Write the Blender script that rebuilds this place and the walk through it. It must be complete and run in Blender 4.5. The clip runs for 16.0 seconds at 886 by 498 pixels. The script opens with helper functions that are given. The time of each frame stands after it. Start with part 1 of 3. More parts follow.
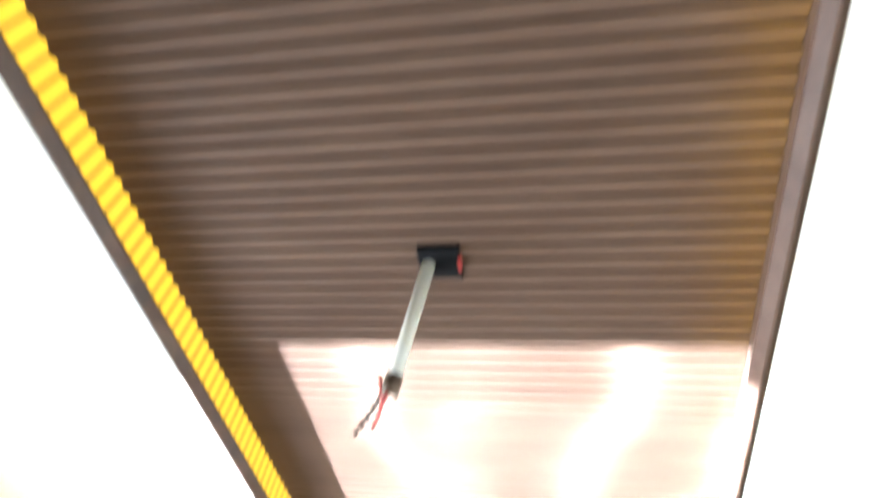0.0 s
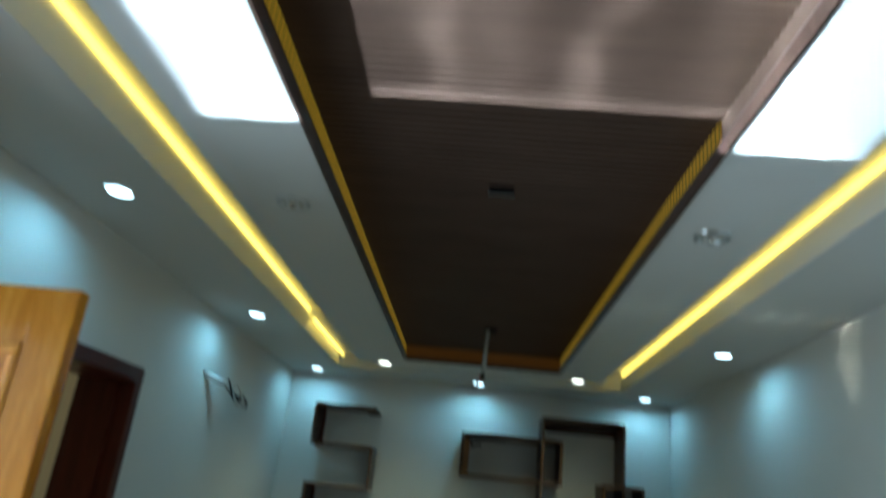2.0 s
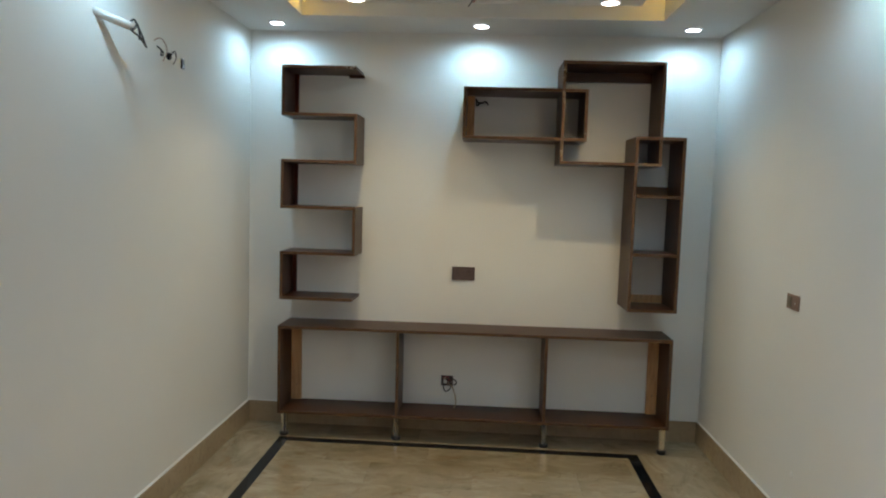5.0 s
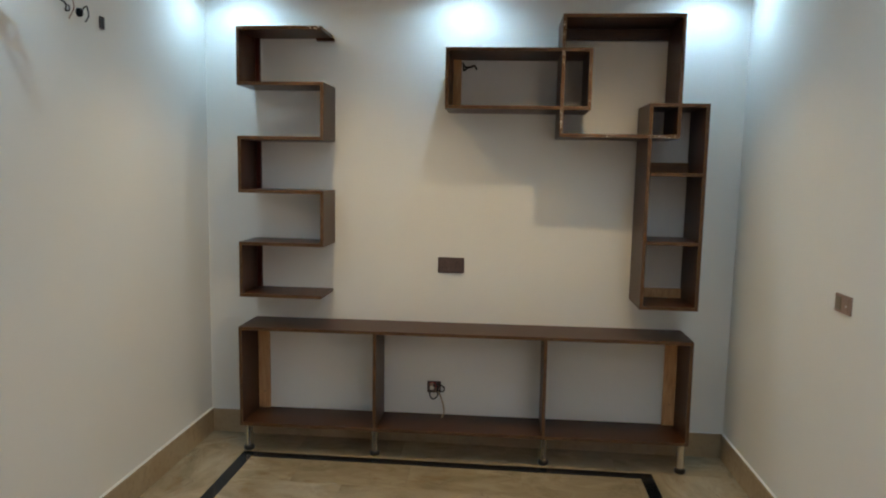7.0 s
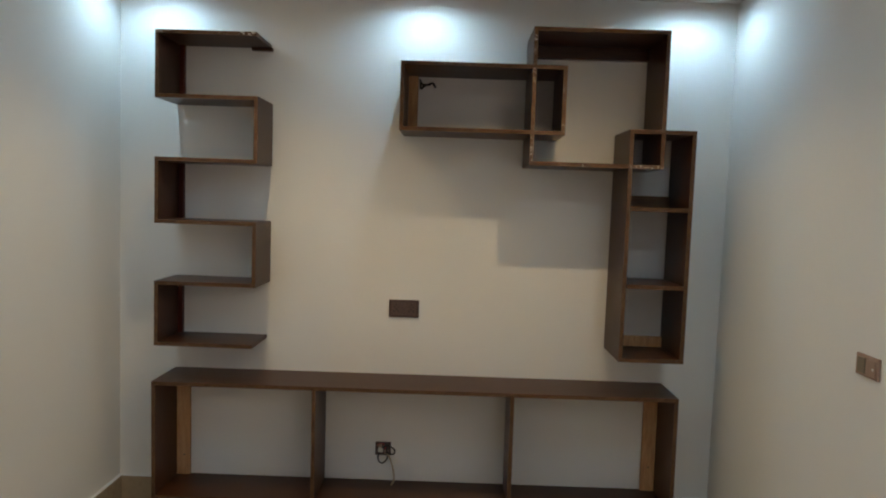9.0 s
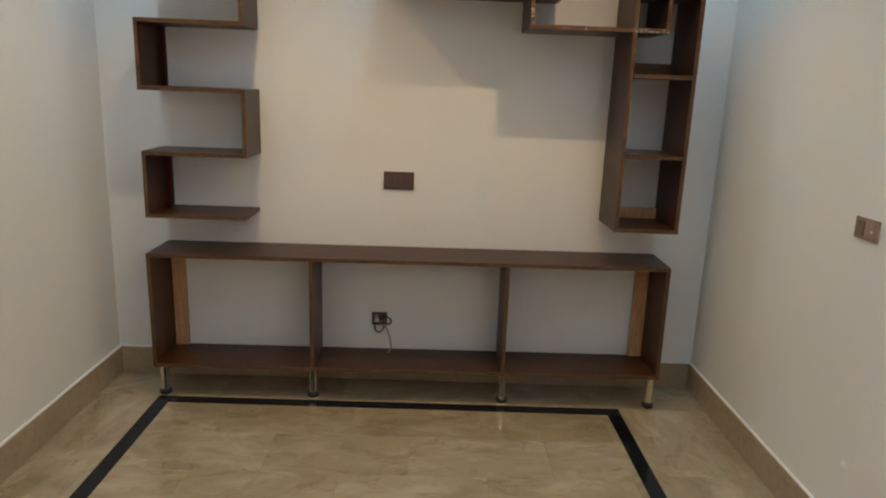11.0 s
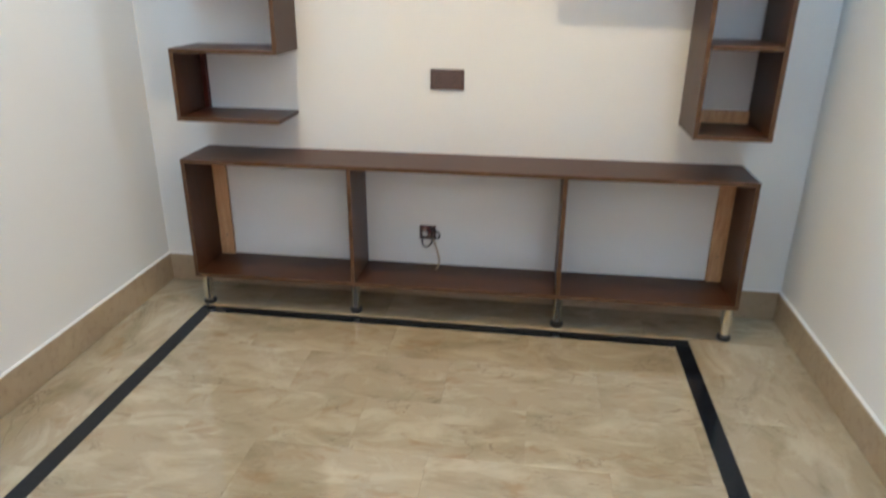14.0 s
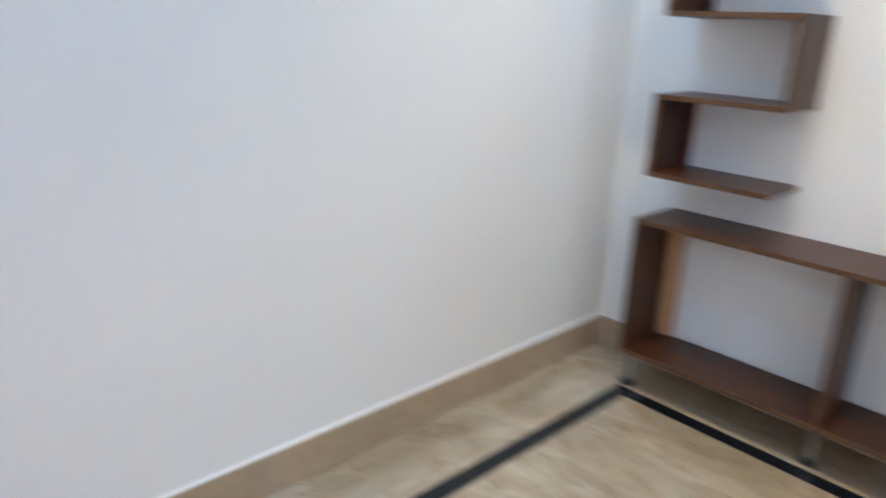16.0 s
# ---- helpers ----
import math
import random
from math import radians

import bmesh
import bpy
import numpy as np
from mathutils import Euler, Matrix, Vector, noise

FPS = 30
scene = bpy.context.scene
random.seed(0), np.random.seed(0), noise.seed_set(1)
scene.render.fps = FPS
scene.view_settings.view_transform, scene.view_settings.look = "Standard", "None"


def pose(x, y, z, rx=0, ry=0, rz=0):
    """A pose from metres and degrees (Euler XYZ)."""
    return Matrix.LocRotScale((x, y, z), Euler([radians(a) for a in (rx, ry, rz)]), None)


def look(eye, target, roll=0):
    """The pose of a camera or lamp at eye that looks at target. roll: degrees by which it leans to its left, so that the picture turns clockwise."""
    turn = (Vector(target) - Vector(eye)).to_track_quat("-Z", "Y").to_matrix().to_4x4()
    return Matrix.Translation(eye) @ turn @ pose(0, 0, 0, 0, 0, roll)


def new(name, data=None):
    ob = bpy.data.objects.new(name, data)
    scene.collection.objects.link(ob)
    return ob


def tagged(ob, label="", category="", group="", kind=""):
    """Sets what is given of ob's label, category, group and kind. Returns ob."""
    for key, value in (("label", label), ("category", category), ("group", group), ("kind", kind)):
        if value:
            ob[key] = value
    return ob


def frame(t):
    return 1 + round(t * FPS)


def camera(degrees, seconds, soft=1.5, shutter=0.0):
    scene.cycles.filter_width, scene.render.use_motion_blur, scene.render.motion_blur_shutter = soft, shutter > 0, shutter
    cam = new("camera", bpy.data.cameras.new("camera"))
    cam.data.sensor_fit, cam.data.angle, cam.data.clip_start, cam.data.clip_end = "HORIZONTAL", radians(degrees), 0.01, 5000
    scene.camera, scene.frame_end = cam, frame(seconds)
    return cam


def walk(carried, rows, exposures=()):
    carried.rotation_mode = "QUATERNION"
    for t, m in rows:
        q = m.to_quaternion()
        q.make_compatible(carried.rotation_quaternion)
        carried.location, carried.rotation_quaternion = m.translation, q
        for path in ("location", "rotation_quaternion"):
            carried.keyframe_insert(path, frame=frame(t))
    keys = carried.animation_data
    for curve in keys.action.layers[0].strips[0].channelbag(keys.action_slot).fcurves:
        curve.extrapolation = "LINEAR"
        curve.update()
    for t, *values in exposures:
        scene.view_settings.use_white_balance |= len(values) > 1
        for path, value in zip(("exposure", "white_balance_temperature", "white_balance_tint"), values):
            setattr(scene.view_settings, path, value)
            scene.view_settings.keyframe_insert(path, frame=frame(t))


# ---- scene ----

# ---------------------------------------------------------------- camera
cam = camera(66.0, 16.0, soft=2.0, shutter=0.8)
PATH = [
    (0, (1.746, -5.799, 1.808), (1.32, -4.556, 3.316), 13.2),
    (0.1, (1.722, -5.767, 1.796), (1.317, -4.494, 3.283), 12.3),
    (0.2, (1.712, -5.755, 1.791), (1.315, -4.47, 3.27), 12.0),
    (0.5, (1.667, -5.697, 1.768), (1.309, -4.356, 3.209), 10.3),
    (1, (1.639, -5.639, 1.757), (1.291, -4.133, 3.026), 10.1),
    (1.5, (1.567, -5.573, 1.746), (1.295, -3.868, 2.757), 8.3),
    (2, (1.459, -5.432, 1.724), (1.332, -3.557, 2.408), 6.1),
    (2.5, (1.422, -5.304, 1.689), (1.415, -3.349, 2.111), 5.8),
    (3, (1.489, -5.135, 1.668), (1.455, -3.139, 1.798), 4.2),
    (3.5, (1.537, -4.861, 1.61), (1.434, -2.868, 1.485), 2.5),
    (4, (1.539, -4.717, 1.607), (1.373, -2.731, 1.438), 1.9),
    (4.5, (1.514, -4.568, 1.566), (1.406, -2.577, 1.408), 1.9),
    (7, (1.711, -3.822, 1.577), (1.535, -1.842, 1.349), 1.1),
    (7.5, (1.703, -3.684, 1.516), (1.558, -1.7, 1.313), 2.2),
    (8, (1.616, -3.516, 1.537), (1.575, -1.519, 1.428), 3.7),
    (8.5, (1.623, -3.413, 1.588), (1.615, -1.417, 1.473), 2.9),
    (9, (1.654, -3.352, 1.591), (1.623, -1.358, 1.447), 2.0),
    (9.5, (1.642, -3.332, 1.614), (1.613, -1.343, 1.403), 2.1),
    (10, (1.608, -3.319, 1.548), (1.61, -1.368, 1.108), 1.9),
    (12.5, (1.579, -3.337, 1.501), (1.635, -1.399, 1.013), 2.6),
    (13, (1.65, -3.269, 1.496), (1.634, -1.337, 0.978), 1.5),
    (13.5, (1.734, -3.155, 1.491), (1.633, -1.248, 0.896), 1.3),
    (14, (1.806, -3.01, 1.463), (1.563, -1.169, 0.721), 0.7),
    (14.5, (1.859, -2.903, 1.416), (1.546, -1.106, 0.595), 0.0),
    (15, (1.864, -2.81, 1.358), (1.345, -1.028, 0.614), 0.4),
    (15.5, (1.752, -2.598, 1.443), (0.852, -0.961, 0.728), 1.5),
    (16, (1.612, -2.538, 1.385), (0.23, -1.233, 0.756), 2.4),
]
EXPOSURES = [(0.0, 1.25, 5700, 5), (0.5, 0.56, 5150, -6), (1.0, -0.26, 4950, -10), (1.5, -1.36, 4900, -11), (2.0, -2.05, 5100, -6), (2.5, -1.55, 5250, -2), (3.0, -1.34, 5800, 8), (3.5, -1.2, 5950, 12), (4.5, -0.76, 6150, 18),
             (7.0, -0.76, 6400, 25), (9.0, -0.97, 6550, 27), (10.0, -0.93, 6900, 30), (12.5, -0.07, 5850, 28), (13.5, 0.0, 5800, 28), (14.0, 0.22, 5700, 27), (14.5, 0.46, 5600, 27), (15.0, 0.54, 5300, 27), (15.5, 0.4, 5350, 27), (16.0, 0.28, 5300, 29)]
walk(cam, [(t, look(eye, target, roll)) for t, eye, target, roll in PATH], EXPOSURES)

# ---------------------------------------------------------------- plan
W = 2.97           # room width
BACK = -8.2        # wall behind the walk
CEIL = 2.57        # dropped ceiling round the walls
PANEL = 2.558      # inner ceiling panel
TRAY = 2.645       # ribbed panel in the tray
TX0, TX1, TY1, TY0 = 0.985, 2.0, -1.0, -7.2   # tray opening
LIP, FLANGE = 0.011, 0.018   # tray side thickness, width of the flange below it
TOP = 2.86         # top of the ceiling build-up
DOOR_Y0, DOOR_Y1, DOOR_H = -3.42, -2.478, 2.125
WALL_T = 0.23
SIDE_Y0, SIDE_Y1, SIDE_H = -4.9, -3.98, 2.15   # side opening behind the open door
WIN_X0, WIN_X1, WIN_H = 0.45, 2.5, 2.25       # added glazed front opening, unseen behind the walk

# ---------------------------------------------------------------- world, sun, lights
SUN_ELEV = radians(32)
world = bpy.data.worlds.new("sky")
scene.world = world
world.use_nodes = True
wn = world.node_tree.nodes
sky = wn.new("ShaderNodeTexSky")
sky.sky_type = "NISHITA"
sky.sun_disc = False
sky.sun_elevation = SUN_ELEV
sky.sun_rotation = radians(270)
world.node_tree.links.new(sky.outputs[0], wn["Background"].inputs[0])
wn["Background"].inputs[1].default_value = 0.1


def lamp(name, kind, m, energy, color, **settings):
    data = bpy.data.lights.new(name, kind)
    data.energy, data.color = energy, color
    if kind == "AREA":
        data.shape, data.size, data.size_y = "RECTANGLE", settings["size"], settings["size_y"]
        data.spread = settings.get("spread", radians(180))
    if kind == "SPOT":
        data.spot_size, data.spot_blend = settings["cone"], settings["blend"]
        data.shadow_soft_size = settings["radius"]
    if kind == "SUN":
        data.angle = settings["angle"]
    ob = new(name, data)
    ob.matrix_world = m
    return ob


# low sun from the west, which enters by the side opening behind the open door
lamp("sun", "SUN", look((-16.0, -4.43, 10.0), (0, -4.43, 0)), 3.0, (1.0, 0.95, 0.87), angle=radians(0.5))
# sky light in the side opening; the front opening's lamp is an added fill
lamp("sky_light_front", "AREA", look(((WIN_X0 + WIN_X1) / 2, BACK + 0.02, 1.15), ((WIN_X0 + WIN_X1) / 2, 0, 1.15)),
     4, (0.93, 0.97, 1.0), size=WIN_X1 - WIN_X0, size_y=2.1)
lamp("sky_light_west", "AREA", look((-0.02, (SIDE_Y0 + SIDE_Y1) / 2, 1.08), (2.0, (SIDE_Y0 + SIDE_Y1) / 2, 1.08)),
     66, (0.95, 0.97, 1.0), size=SIDE_Y1 - SIDE_Y0, size_y=2.0, spread=radians(128))
# added narrow-beam lamps for sun bounced onto the ceiling, by side opening and doorway
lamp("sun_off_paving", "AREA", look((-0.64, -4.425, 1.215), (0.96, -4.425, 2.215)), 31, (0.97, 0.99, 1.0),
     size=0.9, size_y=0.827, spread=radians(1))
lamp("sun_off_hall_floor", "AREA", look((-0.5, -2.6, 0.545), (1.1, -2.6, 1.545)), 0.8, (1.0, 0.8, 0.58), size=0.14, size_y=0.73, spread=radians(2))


def rippled(ob, base, lines, rim=0.0):
    """Puts a few wavy bright lines over a cloudy base into a lamp's strength, like sun off uneven paving.
    lines: place across, drift, sway, waves, phase, width and strength of each; rim: the bright line at one end."""
    ob.data.use_nodes = True
    t = ob.data.node_tree

    def m(op, a, b=0.0):
        n = t.nodes.new("ShaderNodeMath")
        n.operation = op
        for sock, v in zip(n.inputs, (a, b)):
            if isinstance(v, (int, float)):
                sock.default_value = v
            else:
                t.links.new(v, sock)
        return n.outputs[0]

    def cloud(scale, lo, hi):
        n, r = t.nodes.new("ShaderNodeTexNoise"), t.nodes.new("ShaderNodeMapRange")
        n.inputs["Scale"].default_value, n.inputs["Detail"].default_value = scale, 2.0
        t.links.new(geo.outputs["Parametric"], n.inputs["Vector"])
        for key, v in (("From Min", 0.32), ("From Max", 0.68), ("To Min", lo), ("To Max", hi)):
            r.inputs[key].default_value = v
        t.links.new(n.outputs["Fac"], r.inputs["Value"])
        return r.outputs[0]

    geo, sep = t.nodes.new("ShaderNodeNewGeometry"), t.nodes.new("ShaderNodeSeparateXYZ")
    t.links.new(geo.outputs["Parametric"], sep.inputs[0])
    along, across = sep.outputs[0], m("SUBTRACT", 1.0, sep.outputs[1])
    bent = m("ADD", across, m("MULTIPLY", m("SUBTRACT", cloud(5.0, 0.0, 1.0), 0.5), 0.05))
    total = m("MULTIPLY", cloud(3.2, 0.75, 1.2), base)
    for place, drift, sway, waves, phase, width, strength in lines:
        centre = m("ADD", m("MULTIPLY", along, drift), m("MULTIPLY", m("SINE", m("ADD", m("MULTIPLY", along, waves), phase)), sway))
        off = m("DIVIDE", m("SUBTRACT", bent, m("ADD", centre, place)), width)
        peak = m("DIVIDE", 1.0, m("ADD", 1.0, m("POWER", m("ABSOLUTE", off), 2.4)))
        total = m("ADD", total, m("MULTIPLY", m("MULTIPLY", peak, strength), cloud(4.3 + phase, 0.4, 1.15)))
    edge = t.nodes.new("ShaderNodeMapRange")
    for key, v in (("From Min", 0.025), ("From Max", 0.06), ("To Min", rim), ("To Max", 0.0)):
        edge.inputs[key].default_value = v
    t.links.new(along, edge.inputs["Value"])
    total = m("ADD", total, m("MULTIPLY", edge.outputs[0], cloud(2.2, 0.25, 1.1)))
    t.links.new(total, t.nodes["Emission"].inputs["Strength"])


# line places are set by hand to draw the light patches on the ceiling
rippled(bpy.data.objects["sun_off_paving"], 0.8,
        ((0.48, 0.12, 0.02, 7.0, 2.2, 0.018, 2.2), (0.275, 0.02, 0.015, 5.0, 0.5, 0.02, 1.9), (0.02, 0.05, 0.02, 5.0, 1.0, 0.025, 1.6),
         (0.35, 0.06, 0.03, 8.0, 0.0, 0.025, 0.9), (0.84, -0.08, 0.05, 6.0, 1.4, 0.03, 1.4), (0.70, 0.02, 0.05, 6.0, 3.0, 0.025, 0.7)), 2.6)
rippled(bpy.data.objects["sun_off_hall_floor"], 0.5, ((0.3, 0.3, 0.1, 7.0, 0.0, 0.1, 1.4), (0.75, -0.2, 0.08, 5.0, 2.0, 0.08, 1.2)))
# lamp added to brighten the side room, set in an unseen opening
lamp("sky_light_side", "AREA", look((-3.19, -2.8, 1.4), (0, -2.8, 1.2)), 30, (1.0, 0.88, 0.66), size=1.2, size_y=1.2)

COOL, WARM = (0.46, 0.85, 1.0), (1.0, 0.85, 0.47)
COOL_SPOTS = [(0.24, -0.22), (1.485, -0.22), (2.73, -0.22), (0.24, -1.834), (2.73, -1.87),
              (0.24, -3.424), (2.73, -3.45), (0.24, -5.03), (2.73, -5.05)]
WARM_SPOTS = [(0.832, -0.805), (2.141, -0.805)]
DEAD_SPOTS = [(0.834, -3.46), (2.146, -3.452), (0.834, -6.05), (2.146, -6.05)]
for x, y in COOL_SPOTS:
    lamp("downlight_beam", "SPOT", pose(x, y, CEIL - 0.012), 28, COOL, cone=radians(172), blend=0.68, radius=0.014)
for x, y in WARM_SPOTS:
    lamp("downlight_beam", "SPOT", pose(x, y, PANEL - 0.012), 64, WARM, cone=radians(124), blend=0.85, radius=0.009)


# ---------------------------------------------------------------- materials
def material(name, color, rough=0.5, metal=0.0, spec=0.5, emit=None, strength=0.0):
    mat = bpy.data.materials.new(name)
    mat.use_nodes = True
    b = mat.node_tree.nodes["Principled BSDF"]
    b.inputs["Base Color"].default_value = (*color, 1)
    b.inputs["Roughness"].default_value = rough
    b.inputs["Metallic"].default_value = metal
    b.inputs["Specular IOR Level"].default_value = spec
    if emit:
        b.inputs["Emission Color"].default_value = (*emit, 1)
        b.inputs["Emission Strength"].default_value = strength
    return mat


class Net:
    """A short hand for a material's nodes."""

    def __init__(self, mat):
        self.tree = mat.node_tree
        self.b = self.tree.nodes["Principled BSDF"]

    def node(self, kind, **inputs):
        n = self.tree.nodes.new(kind)
        for key, value in inputs.items():
            n.inputs[key.replace("_", " ")].default_value = value
        return n

    def link(self, a, b):
        self.tree.links.new(a, b)

    def coords(self, stretch=(1, 1, 1), per_object=False):
        tc = self.tree.nodes.new("ShaderNodeTexCoord")
        out = tc.outputs["Object"]
        if per_object:
            info = self.tree.nodes.new("ShaderNodeObjectInfo")
            mul = self.tree.nodes.new("ShaderNodeVectorMath")
            mul.operation = "MULTIPLY_ADD"
            comb = self.tree.nodes.new("ShaderNodeCombineXYZ")
            self.link(info.outputs["Random"], comb.inputs[0])
            self.link(info.outputs["Random"], comb.inputs[1])
            self.link(comb.outputs[0], mul.inputs[0])
            mul.inputs[1].default_value = (37.0, 91.0, 0.0)
            self.link(out, mul.inputs[2])
            out = mul.outputs[0]
        m = self.tree.nodes.new("ShaderNodeMapping")
        m.inputs["Scale"].default_value = stretch
        self.link(out, m.inputs["Vector"])
        return m.outputs[0]

    def noise(self, vec, scale, detail=4, rough=0.55, distort=0.0):
        n = self.node("ShaderNodeTexNoise", Scale=scale, Detail=detail, Roughness=rough, Distortion=distort)
        self.link(vec, n.inputs["Vector"])
        return n.outputs["Fac"]

    def ramp(self, fac, stops):
        r = self.tree.nodes.new("ShaderNodeValToRGB")
        els = r.color_ramp.elements
        while len(els) < len(stops):
            els.new(0.5)
        for e, (p, c) in zip(els, stops):
            e.position, e.color = p, (*c, 1)
        self.link(fac, r.inputs[0])
        return r.outputs[0]

    def mix(self, fac, a, b, mode="MIX"):
        m = self.tree.nodes.new("ShaderNodeMix")
        m.data_type, m.blend_type = "RGBA", mode
        for sock, v in ((m.inputs[0], fac), (m.inputs[6], a), (m.inputs[7], b)):
            if isinstance(v, (int, float)):
                sock.default_value = v
            elif isinstance(v, tuple):
                sock.default_value = (*v, 1)
            else:
                self.link(v, sock)
        return m.outputs[2]

    def color(self, out):
        self.link(out, self.b.inputs["Base Color"])

    def rough(self, fac, lo, hi):
        m = self.node("ShaderNodeMapRange")
        m.inputs["To Min"].default_value, m.inputs["To Max"].default_value = lo, hi
        self.link(fac, m.inputs["Value"])
        self.link(m.outputs[0], self.b.inputs["Roughness"])

    def bump(self, fac, strength, distance=0.002):
        n = self.node("ShaderNodeBump", Strength=strength, Distance=distance)
        self.link(fac, n.inputs["Height"])
        self.link(n.outputs[0], self.b.inputs["Normal"])


def paint(name, base, dirt):
    mat = material(name, base, 0.62, spec=0.3)
    n = Net(mat)
    v = n.coords()
    big, fine = n.noise(v, 1.1, 5), n.noise(v, 240, 3)
    n.color(n.mix(n.ramp(big, [(0.35, (0, 0, 0)), (0.8, (0.5, 0.5, 0.5))]), base, dirt))
    n.rough(n.noise(v, 5, 3), 0.5, 0.75)
    n.bump(fine, 0.12, 0.0012)
    return mat


def wood(name, dark, mid, light, stretch, rough=(0.26, 0.42), scale=5.0):
    mat = material(name, mid, 0.4, spec=0.28)
    n = Net(mat)
    v = n.coords(stretch, per_object=True)
    g1, g2 = n.noise(v, scale, 8, 0.6, 0.9), n.noise(v, scale * 7, 4, 0.6, 0.3)
    c = n.ramp(g1, [(0.3, dark), (0.5, mid), (0.72, light)])
    n.color(n.mix(n.ramp(g2, [(0.42, (0, 0, 0)), (0.62, (0.32, 0.32, 0.32))]), c, dark))
    n.rough(g1, *rough)
    n.bump(g2, 0.05, 0.0006)
    return mat


WALL = paint("wall_paint_offwhite", (0.78, 0.765, 0.72), (0.71, 0.69, 0.64))
CEILING = paint("ceiling_paint_white", (0.8, 0.8, 0.78), (0.74, 0.74, 0.72))
CREAM = paint("wall_paint_cream", (0.8, 0.7, 0.5), (0.72, 0.62, 0.44))
WAL_X = wood("walnut_laminate_along_x", (0.036, 0.0115, 0.0043), (0.055, 0.0188, 0.007), (0.076, 0.0285, 0.0112), (1.0, 9.0, 9.0))
WAL_Z = wood("walnut_laminate_along_z", (0.036, 0.0115, 0.0043), (0.055, 0.0188, 0.007), (0.076, 0.0285, 0.0112), (9.0, 9.0, 1.0))
EDGE = wood("worn_edge_band", (0.06, 0.028, 0.011), (0.11, 0.054, 0.023), (0.17, 0.095, 0.048), (3.0, 3.0, 3.0), (0.35, 0.6), 9.0)
CHIPPED = wood("chipped_edge_band", (0.06, 0.028, 0.011), (0.11, 0.054, 0.023), (0.17, 0.095, 0.048), (3.0, 3.0, 3.0), (0.35, 0.6), 9.0)
_n = Net(CHIPPED)
_old = _n.b.inputs["Base Color"].links[0].from_socket
_v = _n.coords((1.0, 1.0, 1.0), per_object=True)
_chip = _n.mix(1.0, _n.ramp(_n.noise(_v, 90, 3), [(0.56, (0, 0, 0)), (0.6, (1, 1, 1))]), _n.ramp(_n.noise(_v, 4, 2), [(0.46, (0, 0, 0)), (0.54, (1, 1, 1))]), "MULTIPLY")
_n.color(_n.mix(_chip, _old, (0.62, 0.56, 0.48)))
RAW = wood("bare_brown_batten", (0.12, 0.06, 0.028), (0.18, 0.095, 0.045), (0.24, 0.135, 0.07), (1.0, 8.0, 8.0), (0.5, 0.7))
PINE = wood("bare_pine_batten", (0.42, 0.205, 0.085), (0.58, 0.32, 0.145), (0.68, 0.43, 0.22), (8.0, 8.0, 1.0), (0.5, 0.7))
DOORWOOD = wood("honey_varnished_wood", (0.48, 0.17, 0.012), (0.64, 0.255, 0.02), (0.76, 0.36, 0.045), (8.0, 8.0, 0.9), (0.12, 0.26))
REDWOOD = wood("dark_red_brown_wood", (0.042, 0.005, 0.0016), (0.068, 0.0085, 0.0026), (0.09, 0.0135, 0.0044), (8.0, 8.0, 0.9), (0.3, 0.45))
TRIM = wood("dark_brown_trim", (0.055, 0.03, 0.021), (0.08, 0.046, 0.034), (0.105, 0.064, 0.048), (3.0, 3.0, 3.0), (0.3, 0.45))


def marble(name, lo, mid, hi, vein, rough):
    mat = material(name, mid, 0.12, spec=0.85)
    n = Net(mat)
    n.b.inputs["Coat Weight"].default_value, n.b.inputs["Coat IOR"].default_value, n.b.inputs["Coat Roughness"].default_value = 0.55, 1.5, 0.03
    v = n.coords((1.0, 2.0, 1.0), per_object=True)
    g1 = n.noise(v, 3.0, 7, 0.64, 0.8)
    c = n.ramp(g1, [(0.32, lo), (0.46, mid), (0.54, mid), (0.66, hi)])
    # pale smears, olive-brown clouds, rusty flecks
    pale = n.noise(v, 3.6, 7, 0.62, 0.8)
    c = n.mix(n.ramp(pale, [(0.5, (0, 0, 0)), (0.64, (0.58, 0.58, 0.58))]), c, tuple(min(1.0, k * 1.1) for k in hi))
    dusk = n.noise(v, 2.6, 7, 0.62, 0.7)
    c = n.mix(n.ramp(dusk, [(0.5, (0, 0, 0)), (0.64, (0.5, 0.5, 0.5))]), c, tuple(k * f for k, f in zip(lo, (0.88, 0.92, 0.86))))
    rust = n.noise(v, 5.5, 5, 0.6, 0.8)
    c = n.mix(n.ramp(rust, [(0.57, (0, 0, 0)), (0.7, (0.6, 0.6, 0.6))]), c, tuple(k * f for k, f in zip(lo, (1.02, 0.77, 0.56))))
    # thin cracks, in places
    g2 = n.noise(v, 3.4, 6, 0.6, 0.9)
    crack = n.ramp(g2, [(0.488, (0, 0, 0)), (0.5, (0.65, 0.65, 0.65)), (0.514, (0, 0, 0))])
    broad = n.ramp(n.noise(v, 2.6, 3), [(0.5, (0, 0, 0)), (0.6, (1, 1, 1))])
    c = n.mix(n.mix(1.0, crack, broad, "MULTIPLY"), c, vein)
    info = n.tree.nodes.new("ShaderNodeObjectInfo")
    c = n.mix(0.14, c, n.ramp(info.outputs["Random"], [(0.0, lo), (1.0, hi)]))
    n.color(c)
    n.rough(n.noise(v, 6, 3), *rough)
    return mat


